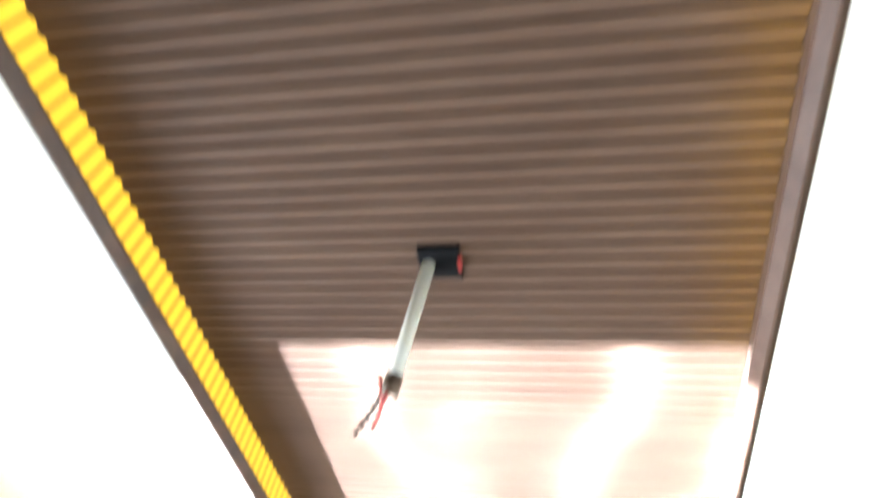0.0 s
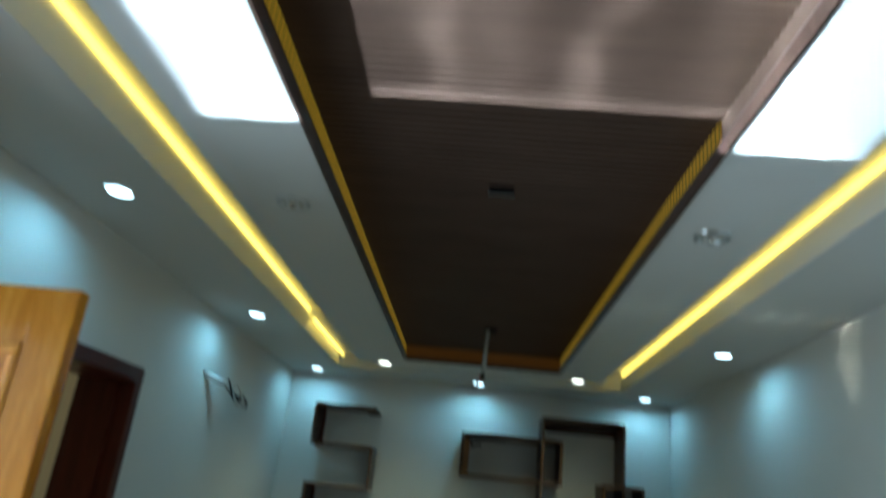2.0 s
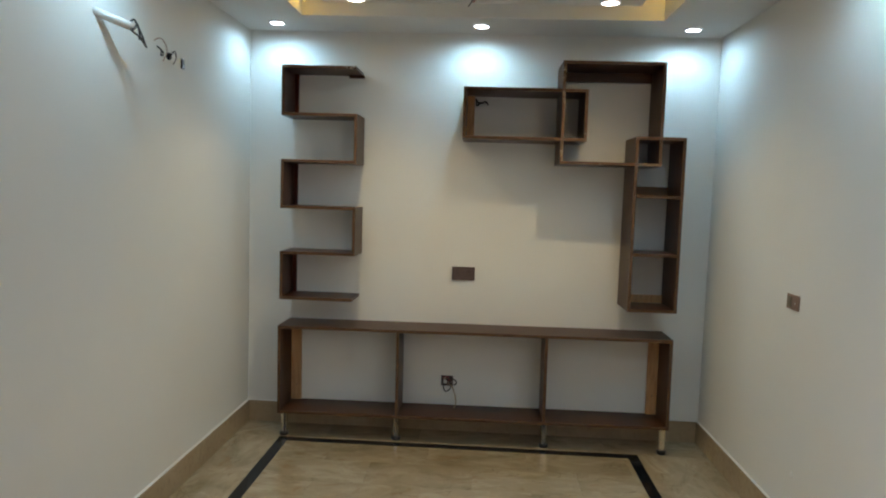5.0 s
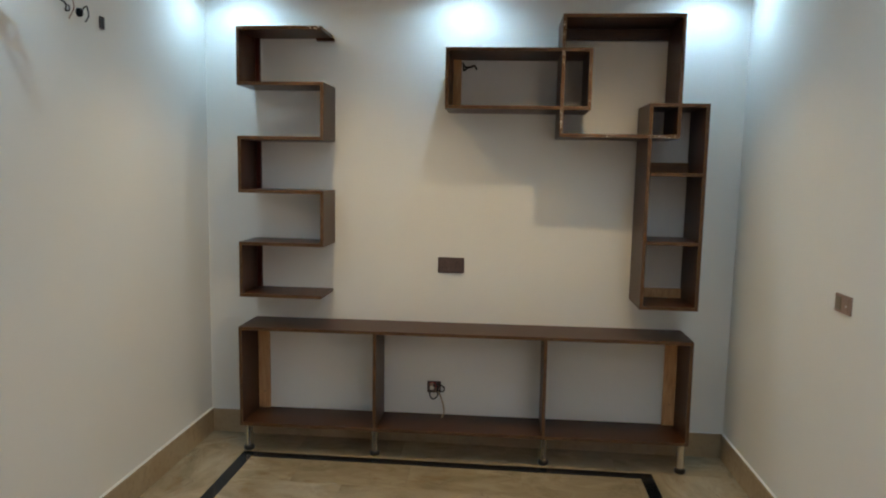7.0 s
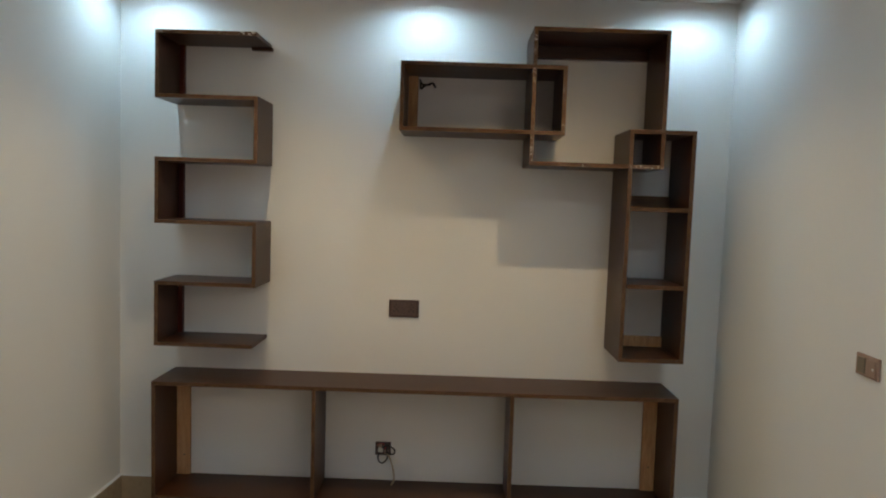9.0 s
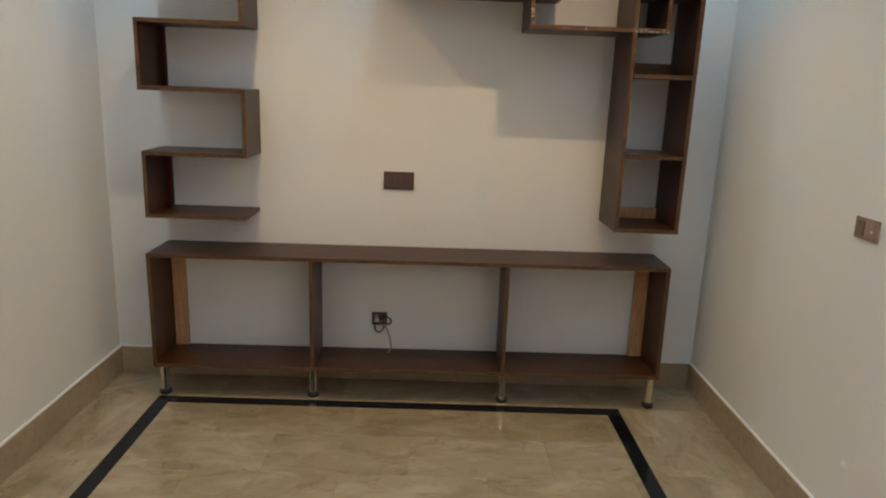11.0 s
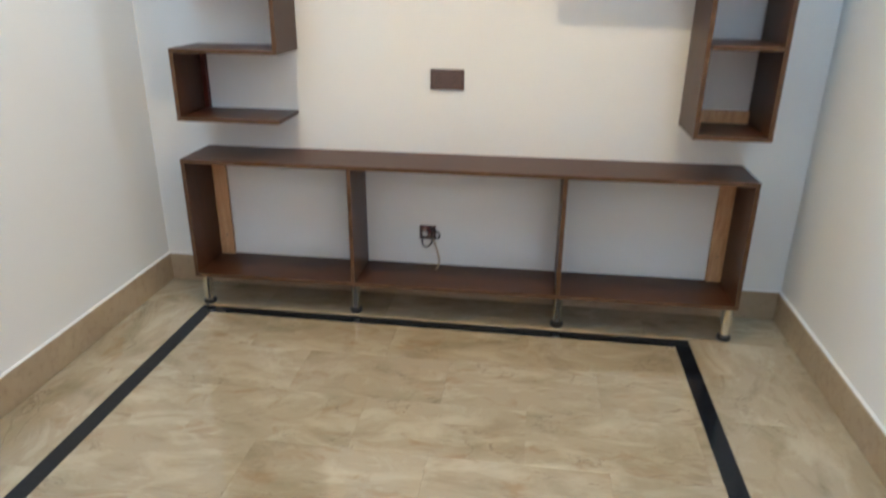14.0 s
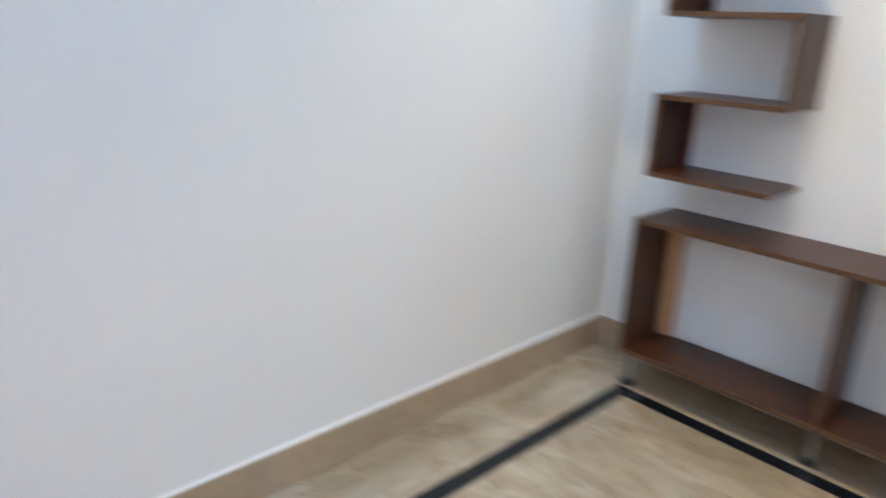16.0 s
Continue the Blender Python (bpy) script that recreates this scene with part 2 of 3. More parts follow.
MARBLE = marble("beige_marble_tile", (0.258, 0.192, 0.112), (0.352, 0.275, 0.174), (0.438, 0.36, 0.242), (0.12, 0.07, 0.038), (0.015, 0.05))
SKIRT = material("tan_marble_skirting", (0.36, 0.25, 0.15), 0.2)
_n = Net(SKIRT)
_v = _n.coords((1.0, 1.0, 1.0))
_c = _n.ramp(_n.noise(_v, 2.2, 8, 0.6, 0.5), [(0.3, (0.32, 0.232, 0.142)), (0.5, (0.375, 0.28, 0.175)), (0.7, (0.43, 0.33, 0.212))])
_n.color(_n.mix(_n.ramp(_n.noise(_v, 34, 5), [(0.5, (0, 0, 0)), (0.7, (0.35, 0.35, 0.35))]), _c, (0.24, 0.16, 0.095)))
_n.rough(_n.noise(_v, 9, 3), 0.14, 0.3)
GRANITE = material("black_granite", (0.008, 0.009, 0.012), 0.12, spec=0.3)
_n = Net(GRANITE)
_n.color(_n.ramp(_n.noise(_n.coords(), 420, 2), [(0.5, (0.005, 0.006, 0.008)), (0.74, (0.03, 0.032, 0.04))]))
GROUT = material("beige_grout", (0.33, 0.26, 0.18), 0.9)
PVC = material("brown_fluted_pvc", (0.13, 0.085, 0.07), 0.5, spec=0.07)
_n = Net(PVC)
_v = _n.coords((1.0, 5.0, 5.0))
_n.color(_n.ramp(_n.noise(_v, 3.0, 6), [(0.3, (0.085, 0.053, 0.039)), (0.7, (0.111, 0.072, 0.053))]))
_n.rough(_n.noise(_v, 8, 3), 0.46, 0.58)
STEEL = material("brushed_steel", (0.8, 0.78, 0.73), 0.2, 1.0)
CHROME = material("satin_chrome", (0.7, 0.7, 0.7), 0.3, 1.0)
BLACK = material("black_plastic", (0.012, 0.012, 0.012), 0.35)
MATTE = material("matte_black_box", (0.005, 0.005, 0.006), 0.9, spec=0.1)
PLATE = material("brown_plastic_plate", (0.085, 0.05, 0.042), 0.5)
PLATE_HI = material("brown_plastic_module", (0.11, 0.068, 0.058), 0.45)
COPPERY = material("champagne_plastic", (0.36, 0.23, 0.17), 0.3, 0.2)
OLIVE = material("olive_brown_plastic", (0.24, 0.19, 0.13), 0.3, 0.2)
PIPE = material("grey_metal_pipe", (0.55, 0.56, 0.52), 0.45, 0.15)
WIRE_RED = material("red_wire", (0.35, 0.03, 0.03), 0.45)
WIRE_BLACK = material("black_wire", (0.015, 0.013, 0.012), 0.5)
WIRE_WHITE = material("white_wire", (0.65, 0.62, 0.55), 0.5)
WIRE_BEIGE = material("beige_wire", (0.4, 0.31, 0.21), 0.5)
CAULK = material("white_caulk", (0.8, 0.79, 0.76), 0.7)
LED_YELLOW = material("yellow_led_strip", (1, 0.8, 0.3), 0.5, emit=(1.0, 0.64, 0.09), strength=11.5)


def amber_strip(name, axis, pitch, strength, glow=(1.0, 0.48, 0.02)):
    """Lit lengths with short dark gaps between: strips of small lamps, and the glow on the tray's end."""
    mat = material(name, (0.1, 0.06, 0.025), 0.5, spec=0.2, emit=glow, strength=strength)
    n = Net(mat)
    sep = n.tree.nodes.new("ShaderNodeSeparateXYZ")
    n.link(n.tree.nodes.new("ShaderNodeTexCoord").outputs["Object"], sep.inputs[0])
    out = sep.outputs[axis]
    for op, val in (("DIVIDE", pitch), ("FRACT", 0.0), ("SUBTRACT", 0.5), ("ABSOLUTE", 0.0)):
        m = n.tree.nodes.new("ShaderNodeMath")
        m.operation = op
        n.link(out, m.inputs[0])
        m.inputs[1].default_value = val
        out = m.outputs[0]
    r = n.node("ShaderNodeMapRange")
    for key, val in (("From Min", 0.3), ("From Max", 0.42), ("To Min", strength), ("To Max", strength * 0.3)):
        r.inputs[key].default_value = val
    n.link(out, r.inputs["Value"])
    n.link(r.outputs[0], n.b.inputs["Emission Strength"])
    return mat


LED_TRAY = amber_strip("amber_led_strip", 1, 0.03, 0.75, (1.0, 0.52, 0.02))
LED_LOW = amber_strip("amber_led_strip_low", 1, 0.03, 12.0, (1.0, 0.68, 0.05))
# banded emission in place of amber light falling on the brown tray end
TRAY_END_GLOW = amber_strip("amber_tray_end_glow", 2, 0.018, 0.13, (1.0, 0.3, 0.025))
LENS_COOL = material("cool_lamp_lens", (1, 1, 1), 0.5, emit=(0.8, 0.96, 1.0), strength=25)
LENS_WARM = material("warm_lamp_lens", (1, 1, 1), 0.5, emit=(1.0, 0.9, 0.68), strength=25)
GROUND = material("pale_concrete", (0.42, 0.4, 0.37), 0.85)
GLASS = material("clear_glass", (1, 1, 1), 0.02)
GLASS.node_tree.nodes["Principled BSDF"].inputs["Transmission Weight"].default_value = 1.0
ALU = material("brown_aluminium_frame", (0.1, 0.07, 0.05), 0.4, 0.6)


# ---------------------------------------------------------------- mesh helpers
def add_box(bm, x0, x1, y0, y1, z0, z1):
    vs = [bm.verts.new((x, y, z)) for z in (z0, z1) for y in (y0, y1) for x in (x0, x1)]
    for f in ((0, 2, 3, 1), (4, 5, 7, 6), (0, 1, 5, 4), (2, 6, 7, 3), (0, 4, 6, 2), (1, 3, 7, 5)):
        bm.faces.new([vs[i] for i in f])
    return vs


def box(x0, x1, y0, y1, z0, z1, bevel=0.0):
    bm = bmesh.new()
    add_box(bm, x0, x1, y0, y1, z0, z1)
    if bevel:
        bmesh.ops.bevel(bm, geom=bm.edges[:], offset=bevel, segments=2, affect="EDGES", profile=0.6)
    return bm


def turned(profile, seg=24, close=True):
    """A body turned round z from (radius, height) pairs."""
    bm = bmesh.new()
    rings = []
    for r, z in profile:
        rings.append([bm.verts.new((r * math.cos(2 * math.pi * i / seg), r * math.sin(2 * math.pi * i / seg), z)) for i in range(seg)])
    for a, b in zip(rings, rings[1:]):
        for i in range(seg):
            bm.faces.new((a[i], a[(i + 1) % seg], b[(i + 1) % seg], b[i]))
    if close:
        bm.faces.new(rings[0][::-1])
        bm.faces.new(rings[-1])
    bmesh.ops.recalc_face_normals(bm, faces=bm.faces[:])
    return bm


def tube(points, radius, seg=8):
    """A bent wire or pipe through the points."""
    bm = bmesh.new()
    pts = [Vector(p) for p in points]
    rings = []
    for i, p in enumerate(pts):
        d = (pts[min(i + 1, len(pts) - 1)] - pts[max(i - 1, 0)]).normalized()
        side = d.cross(Vector((0.13, 0.31, 0.94))).normalized()
        up = d.cross(side)
        rings.append([bm.verts.new(p + radius * (side * math.cos(2 * math.pi * k / seg) + up * math.sin(2 * math.pi * k / seg))) for k in range(seg)])
    for a, b in zip(rings, rings[1:]):
        for k in range(seg):
            bm.faces.new((a[k], a[(k + 1) % seg], b[(k + 1) % seg], b[k]))
    bm.faces.new(rings[0][::-1])
    bm.faces.new(rings[-1])
    bmesh.ops.recalc_face_normals(bm, faces=bm.faces[:])
    return bm


def curl(points, steps=6):
    """Points of a smooth line through the given ones."""
    p = [Vector(q) for q in points]
    p = [2 * p[0] - p[1]] + p + [2 * p[-1] - p[-2]]
    out = []
    for i in range(1, len(p) - 2):
        for s in range(steps):
            t = s / steps
            a, b, c, d = p[i - 1:i + 3]
            out.append(0.5 * (2 * b + (c - a) * t + (2 * a - 5 * b + 4 * c - d) * t * t + (3 * b - a - 3 * c + d) * t ** 3))
    return out + [p[-2]]


def mesh_of(name, bm, mat, smooth=False):
    me = bpy.data.meshes.new(name)
    bm.to_mesh(me)
    bm.free()
    me.materials.append(mat)
    if smooth:
        for p in me.polygons:
            p.use_smooth = True
    return me


def part(name, bm, mat, parent, label="", smooth=False):
    """One mesh under a thing or a part, its corners given in world metres."""
    ob = new(name, mesh_of(name, bm, mat, smooth))
    if parent is not None:
        ob.parent = parent
        ob.matrix_parent_inverse = parent.matrix_world.inverted()
    if label:
        tagged(ob, label)
    return ob


def thing(name, x, y, z, label, category, group=""):
    ob = new(name)
    ob.empty_display_size = 0.05
    ob.matrix_world = Matrix.Translation((x, y, z))
    bpy.context.view_layer.update()
    return tagged(ob, label, category, group)


def structure(name, bm, mat, label, category):
    return tagged(part(name, bm, mat, None), label, category, kind="structure")


# ---------------------------------------------------------------- walls
def boxes(*items):
    bm = bmesh.new()
    for it in items:
        add_box(bm, *it)
    return bm


structure("wall_north", box(-WALL_T, W + WALL_T, 0, WALL_T, -0.1, TOP), WALL, "off-white painted wall behind the shelves", "wall")
structure("wall_west", boxes((-WALL_T, 0, DOOR_Y1 - 0.0, 0, -0.1, TOP), (-WALL_T, 0, DOOR_Y0, DOOR_Y1, DOOR_H, TOP),
                             (-WALL_T, 0, SIDE_Y1, DOOR_Y0, -0.1, TOP), (-WALL_T, 0, SIDE_Y0, SIDE_Y1, SIDE_H, TOP), (-WALL_T, 0, SIDE_Y0, SIDE_Y1, -0.1, -0.005), (-WALL_T, 0, BACK, SIDE_Y0, -0.1, TOP)), WALL, "off-white painted wall with a doorway", "wall")
structure("wall_east", box(W, W + WALL_T, BACK, 0, -0.1, TOP), WALL, "off-white painted wall with one switch plate", "wall")
structure("wall_south", boxes((-WALL_T, WIN_X0, BACK - WALL_T, BACK, -0.1, TOP), (WIN_X1, W + WALL_T, BACK - WALL_T, BACK, -0.1, TOP),
                              (WIN_X0, WIN_X1, BACK - WALL_T, BACK, WIN_H, TOP)), WALL, "unseen off-white painted wall with an added wide opening", "wall")
# side room beyond the doorway; its west opening is added to hold the lamp
structure("wall_side_room", boxes((-3.2, -WALL_T, -1.9, -1.75, -0.1, TOP), (-3.2, -WALL_T, -3.8, -3.65, -0.1, TOP), (-3.35, -3.2, -3.8, -3.4, -0.1, TOP), (-3.35, -3.2, -2.2, -1.75, -0.1, TOP), (-3.35, -3.2, -3.4, -2.2, -0.1, 0.8), (-3.35, -3.2, -3.4, -2.2, 2.0, TOP)),
          CREAM, "cream painted walls of the next room", "wall")
structure("ceiling_side_room", box(-3.2, -WALL_T, -3.65, -1.9, 2.75, TOP), CEILING, "plain white ceiling of the next room", "ceiling")
structure("floor_side_room", box(-3.2, 0.0, -3.65, -1.9, -0.1, -0.003), MARBLE, "beige marble floor of the next room", "floor")
structure("ground", box(-60, 64, -90, 60, -0.3, -0.11), GROUND, "pale concrete ground outside", "ground")

# ---------------------------------------------------------------- ceiling
LO, LI, RI, RO, FO, FI = 0.44, 0.645, 2.31, 2.515, -0.40, -0.735
bm = boxes((0, LO, BACK, 0, CEIL, TOP), (RO, W, BACK, 0, CEIL, TOP), (LO, RO, FO, 0, CEIL, TOP),
           (LO, LI, BACK, FO, 2.71, TOP), (RI, RO, BACK, FO, 2.71, TOP), (LI, RI, FI, FO, 2.71, TOP),
           (LO, LI, -1.53, -0.46, 2.655, 2.71),
           (LI, TX0 - LIP, BACK, FI, PANEL, TOP), (TX1 + LIP, RI, BACK, FI, PANEL, TOP),
           (TX0 - LIP, TX1 + LIP, TY1 + LIP, FI, PANEL, TOP), (TX0 - LIP, TX1 + LIP, BACK, TY0 - LIP, PANEL, TOP))
structure("ceiling", bm, CEILING, "white stepped gypsum ceiling with lit troughs", "ceiling")


PITCH = 0.03
RIB = ((0.0, 0.0085), (0.008, 0.0085), (0.0092, 0.0032), (0.0112, 0.0008), (0.0155, 0.0), (0.0215, 0.0), (0.0258, 0.0008), (0.0286, 0.0028))


def fluted_panel():
    """Ribs across the tray with rounded shoulders, and the same ribs up its sides."""
    bm = bmesh.new()

    def ribs(start, length, at):
        prev = None
        for i in range(int(length / PITCH)):
            for d, depth in RIB:
                cur = [bm.verts.new(p) for p in at(start - i * PITCH - d, depth)]
                if prev:
                    bm.faces.new((prev[0], prev[1], cur[1], cur[0]))
                prev = cur

    low = PANEL + 0.001
    ribs(TY1 - 0.001, TY1 - TY0, lambda y, d: ((TX0, y, TRAY + d), (TX1, y, TRAY + d)))
    add_box(bm, TX0 - LIP, TX0 - 0.001, TY0, TY1, low, TRAY + 0.014)
    add_box(bm, TX1 + 0.001, TX1 + LIP, TY0, TY1, low, TRAY + 0.012)
    add_box(bm, TX0 - LIP, TX1 + LIP, TY1 + 0.001, TY1 + LIP, low, TRAY + 0.012)
    add_box(bm, TX0 - LIP, TX1 + LIP, TY0 - LIP, TY1 + LIP, TRAY + 0.012, TRAY + 0.03)
    return bm


structure("ceiling_tray_panel", fluted_panel(), PVC, "brown fluted plastic panel in the ceiling tray", "ceiling")
F0, F1 = PANEL - 0.009, PANEL + 0.003


def sloped_trim():
    """A sloped moulding round the tray's lower edge: outer and inner outlines at four heights."""
    bm = bmesh.new()
    rings = []
    for inset, z in ((-0.001, F0), (0.003, F0), (FLANGE - 0.004, F0 + 0.015), (FLANGE - 0.002, F0 + 0.018), (FLANGE - 0.002, F0 + 0.023), (-0.001, F0 + 0.023)):
        rings.append([bm.verts.new((x, y, z)) for x, y in ((TX0 + inset, TY0 + inset), (TX1 - inset, TY0 + inset), (TX1 - inset, TY1 - inset), (TX0 + inset, TY1 - inset))])
    for r, s in zip(rings, rings[1:] + rings[:1]):
        for i in range(4):
            bm.faces.new((r[i], r[(i + 1) % 4], s[(i + 1) % 4], s[i]))
    bmesh.ops.recalc_face_normals(bm, faces=bm.faces)
    return bm


structure("tray_trim", sloped_trim(), TRIM, "dark brown sloped moulding round the ceiling tray", "trim")


def led_strip(name, label, bm, mat):
    ob = thing(name, 0, 0, 0, label, "light strip")
    part("strip", bm, mat, ob)
    return ob


led_strip("trough_led_strip", "warm yellow light strip in the ceiling trough", box(LO + 0.002, LO + 0.012, BACK + 0.3, -1.535, 2.682, 2.7), LED_YELLOW)
led_strip("trough_led_strip", "short yellow light strip in the ceiling trough", box(LO + 0.03, LO + 0.04, -1.525, -0.48, 2.632, 2.65), LED_YELLOW)
led_strip("trough_led_strip", "warm yellow light strip in the ceiling trough", box(RO - 0.012, RO - 0.002, BACK + 0.3, -0.45, 2.682, 2.7), LED_YELLOW)


def strip_in_lengths(label, x0, x1, y0, y1, z0, z1, mat, length=1.0):
    """A long strip along y, soldered together from equal lengths."""
    ob = thing("tray_led_strip", (x0 + x1) / 2, y1, z0, label, "light strip", "tray light strips")
    y = y1
    while y > y0 + 0.01:
        part("strip_length", box(x0, x1, max(y - length + 0.003, y0), y, z0, z1), mat, ob)
        y -= length
    return ob


for x0, x1, y0, y1 in ((TX0, TX0 + 0.003, TY0 + 0.05, TY1 - 0.004), (TX1 - 0.003, TX1, -3.965, TY1 - 0.004)):
    strip_in_lengths("amber light strip up the side of the ceiling tray", x0, x1, y0, y1, F1 + 0.012, TRAY + 0.006, LED_TRAY)
strip_in_lengths("amber light strip lying behind the tray moulding", TX1 - 0.012, TX1 - 0.002, TY0 + 0.05, -3.99, F0 + 0.024, F0 + 0.028, LED_LOW)
# no strip here: a faintly glowing face imitates the lit end panel
led_strip("tray_led_strip", "dim amber glow put on the end of the ceiling tray", box(TX0 + 0.004, TX1 - 0.004, TY1 - 0.003, TY1, F1 + 0.012, TRAY + 0.006), TRAY_END_GLOW)


# ---------------------------------------------------------------- downlights
def downlight(x, y, z, label, lens, group):
    ob = thing("downlight", x, y, z, label, "downlight", group)
    part("bezel", turned([(0.042, 0.004), (0.042, -0.006), (0.045, -0.009), (0.05, -0.007), (0.053, 0.0), (0.053, 0.004)], 28, close=False),
         CHROME, ob, smooth=True)
    part("lens", turned([(0.0425, -0.004), (0.04, -0.0085), (0.0, -0.0105)], 24, close=False), lens, ob)
    for c in ob.children:
        c.matrix_parent_inverse = Matrix.Identity(4)
    return ob


def dead_downlight(x, y, z):
    ob = thing("downlight", x, y, z, "unlit chrome recessed downlight in the white ceiling", "downlight", "unlit ceiling downlights")
    for nm, bm, mt in (("bezel", turned([(0.04, 0.02), (0.04, -0.004), (0.045, -0.01), (0.054, -0.007), (0.056, 0.003)], 28, close=False), CHROME),
                       ("reflector", turned([(0.04, 0.001), (0.028, 0.0005), (0.0, 0.0004)], 24, close=False), BLACK),
                       ("bulb", turned([(0.013, 0.001), (0.013, -0.01), (0.009, -0.016), (0.0, -0.017)], 16, close=False), STEEL),
                       ("socket_clip", box(-0.032, -0.02, -0.012, 0.012, -0.008, 0.0004, 0.002), STEEL),
                       ("socket_clip", box(0.02, 0.032, -0.012, 0.012, -0.008, 0.0004, 0.002), STEEL)):
        p = part(nm, bm, mt, ob, smooth=nm != "socket_clip")
        p.matrix_parent_inverse = Matrix.Identity(4)
    return ob


for x, y in COOL_SPOTS:
    downlight(x, y, CEIL, "lit cool-white round downlight in the ceiling edge", LENS_COOL, "cool ceiling downlights")
for x, y in WARM_SPOTS:
    downlight(x, y, PANEL, "lit warm-white round downlight in the inner ceiling", LENS_WARM, "warm ceiling downlights")
for x, y in DEAD_SPOTS:
    dead_downlight(x, y, PANEL)


# ---------------------------------------------------------------- skirting, border, floor base
SK_H, SK_T = 0.138, 0.014
structure("floor", box(-0.0, W, BACK - WALL_T, 0, -0.1, -0.006), GROUT, "beige marble tiled floor with thin joints", "floor")
floor = bpy.data.objects["floor"]


def skirting(name, x0, x1, y0, y1, cap):
    bm = box(x0, x1, y0, y1, 0.0005, SK_H, 0.0015)
    ob = structure(name, bm, SKIRT, "tan marble skirting along the wall foot", "baseboard")
    part("caulk_line", box(*cap, SK_H - 0.0005, SK_H + 0.007, 0.002), CAULK, ob, "white caulk line")


skirting("baseboard_north", SK_T, W - SK_T, -SK_T, -0.0005, (SK_T, W - SK_T, -0.008, -0.0005))
skirting("baseboard_west", 0.0005, SK_T, DOOR_Y1 + 0.005, -0.0005, (0.0005, 0.0095, DOOR_Y1 + 0.005, -0.0005))
skirting("baseboard_west_mid", 0.0005, SK_T, SIDE_Y1, DOOR_Y0 - 0.005, (0.0005, 0.0095, SIDE_Y1, DOOR_Y0 - 0.005))
skirting("baseboard_west_near", 0.0005, SK_T, BACK, SIDE_Y0, (0.0005, 0.0095, BACK, SIDE_Y0))
skirting("baseboard_east", W - SK_T, W - 0.0005, BACK, -0.0005, (W - 0.0095, W - 0.0005, BACK, -0.0005))


# ---------------------------------------------------------------- wooden boards
T = 0.018


def board(name, x0, x1, y0, y1, z0, z1, parent, mat=None, edge=True, label="", band=None):
    """A laminate board, with its band on the front edge."""
    if mat is None:
        mat = WAL_Z if (z1 - z0) > (x1 - x0) else WAL_X
    c = Vector(((x0 + x1) / 2, (y0 + y1) / 2, (z0 + z1) / 2))
    bm = box(x0 - c.x, x1 - c.x, y0 - c.y, y1 - c.y, z0 - c.z, z1 - c.z, 0.0008)
    ob = part(name, bm, mat, parent, label)
    ob.matrix_parent_inverse = Matrix.Identity(4)
    ob.location = c - parent.matrix_world.translation
    if edge:
        eb = part("edge_band", box(x0 - c.x + 0.0004, x1 - c.x - 0.0004, y0 - c.y - 0.0016, y0 - c.y + 0.0002, z0 - c.z + 0.0004, z1 - c.z - 0.0004), band or EDGE, ob)
        eb.matrix_parent_inverse = Matrix.Identity(4)
    return ob


def batten(x0, x1, y0, y1, z0, z1, parent, mat=PINE, label="bare pine batten"):
    return board("batten", x0, x1, y0, y1, z0, z1, parent, mat, False, label)


# low console
CX0, CX1, CY, CZ0, CZ1 = 0.285, 2.709, -0.281, 0.151, 0.709
console = thing("tv_console", (CX0 + CX1) / 2, CY / 2, 0, "long low open walnut television console on steel legs", "console")
SLOPE = 0.0054     # it stands a little higher at its east end
board("top_board", CX0, CX1, CY, -0.001, CZ1 - T, CZ1, console)
board("bottom_board", CX0 + T, CX1 - T, CY + 0.001, -0.014, CZ0, CZ0 + T, console)
board("side_panel", CX0, CX0 + T, CY + 0.001, -0.014, CZ0, CZ1 - T, console)
board("side_panel", CX1 - T, CX1, CY + 0.001, -0.014, CZ0, CZ1 - T, console)
for dx in (1.029, 1.943):
    board("divider", dx, dx + T, CY + 0.002, -0.014, CZ0 + T, CZ1 - T, console)
batten(CX0 + T, CX0 + T + 0.066, -0.032, -0.014, CZ0 + T, CZ1 - T, console)
batten(CX1 - T - 0.066, CX1 - T, -0.032, -0.014, CZ0 + T, CZ1 - T, console)
for sx, sz in ((CX0 + 0.056, 0.27), (CX0 + 0.05, 0.66), (CX1 - 0.05, 0.29)):
    hole = part("screw", turned([(0.0035, 0.0), (0.0035, 0.0012), (0.0, 0.0014)], 10, close=False), BLACK, console, "dark screw head")
    hole.matrix_parent_inverse = Matrix.Identity(4)
    hole.rotation_euler = (radians(90), 0, 0)
    hole.location = Vector((sx, -0.0322, sz)) - console.matrix_world.translation
for lx in (0.318, 1.032, 1.96, 2.682):
    leg = part("leg", turned([(0.021, 0.022), (0.0215, 0.03), (0.0215, 0.143), (0.0235, 0.145), (0.0235, 0.1499)], 20), STEEL, console, "brushed steel leg", True)
    leg.matrix_parent_inverse = Matrix.Identity(4)
    rise = SLOPE * (lx - CX0)
    leg.location = Vector((lx, CY + (0.058 if 1.0 < lx < 2.0 else 0.044), -rise)) - console.matrix_world.translation
    leg.scale = (1, 1, (CZ0 + rise) / 0.15)
    foot = part("foot", turned([(0.026, 0.0005), (0.029, 0.004), (0.029, 0.018), (0.0235, 0.0245), (0.0205, 0.0245)], 20), BLACK, leg, "black plastic foot", True)
    foot.matrix_parent_inverse = Matrix.Identity(4)

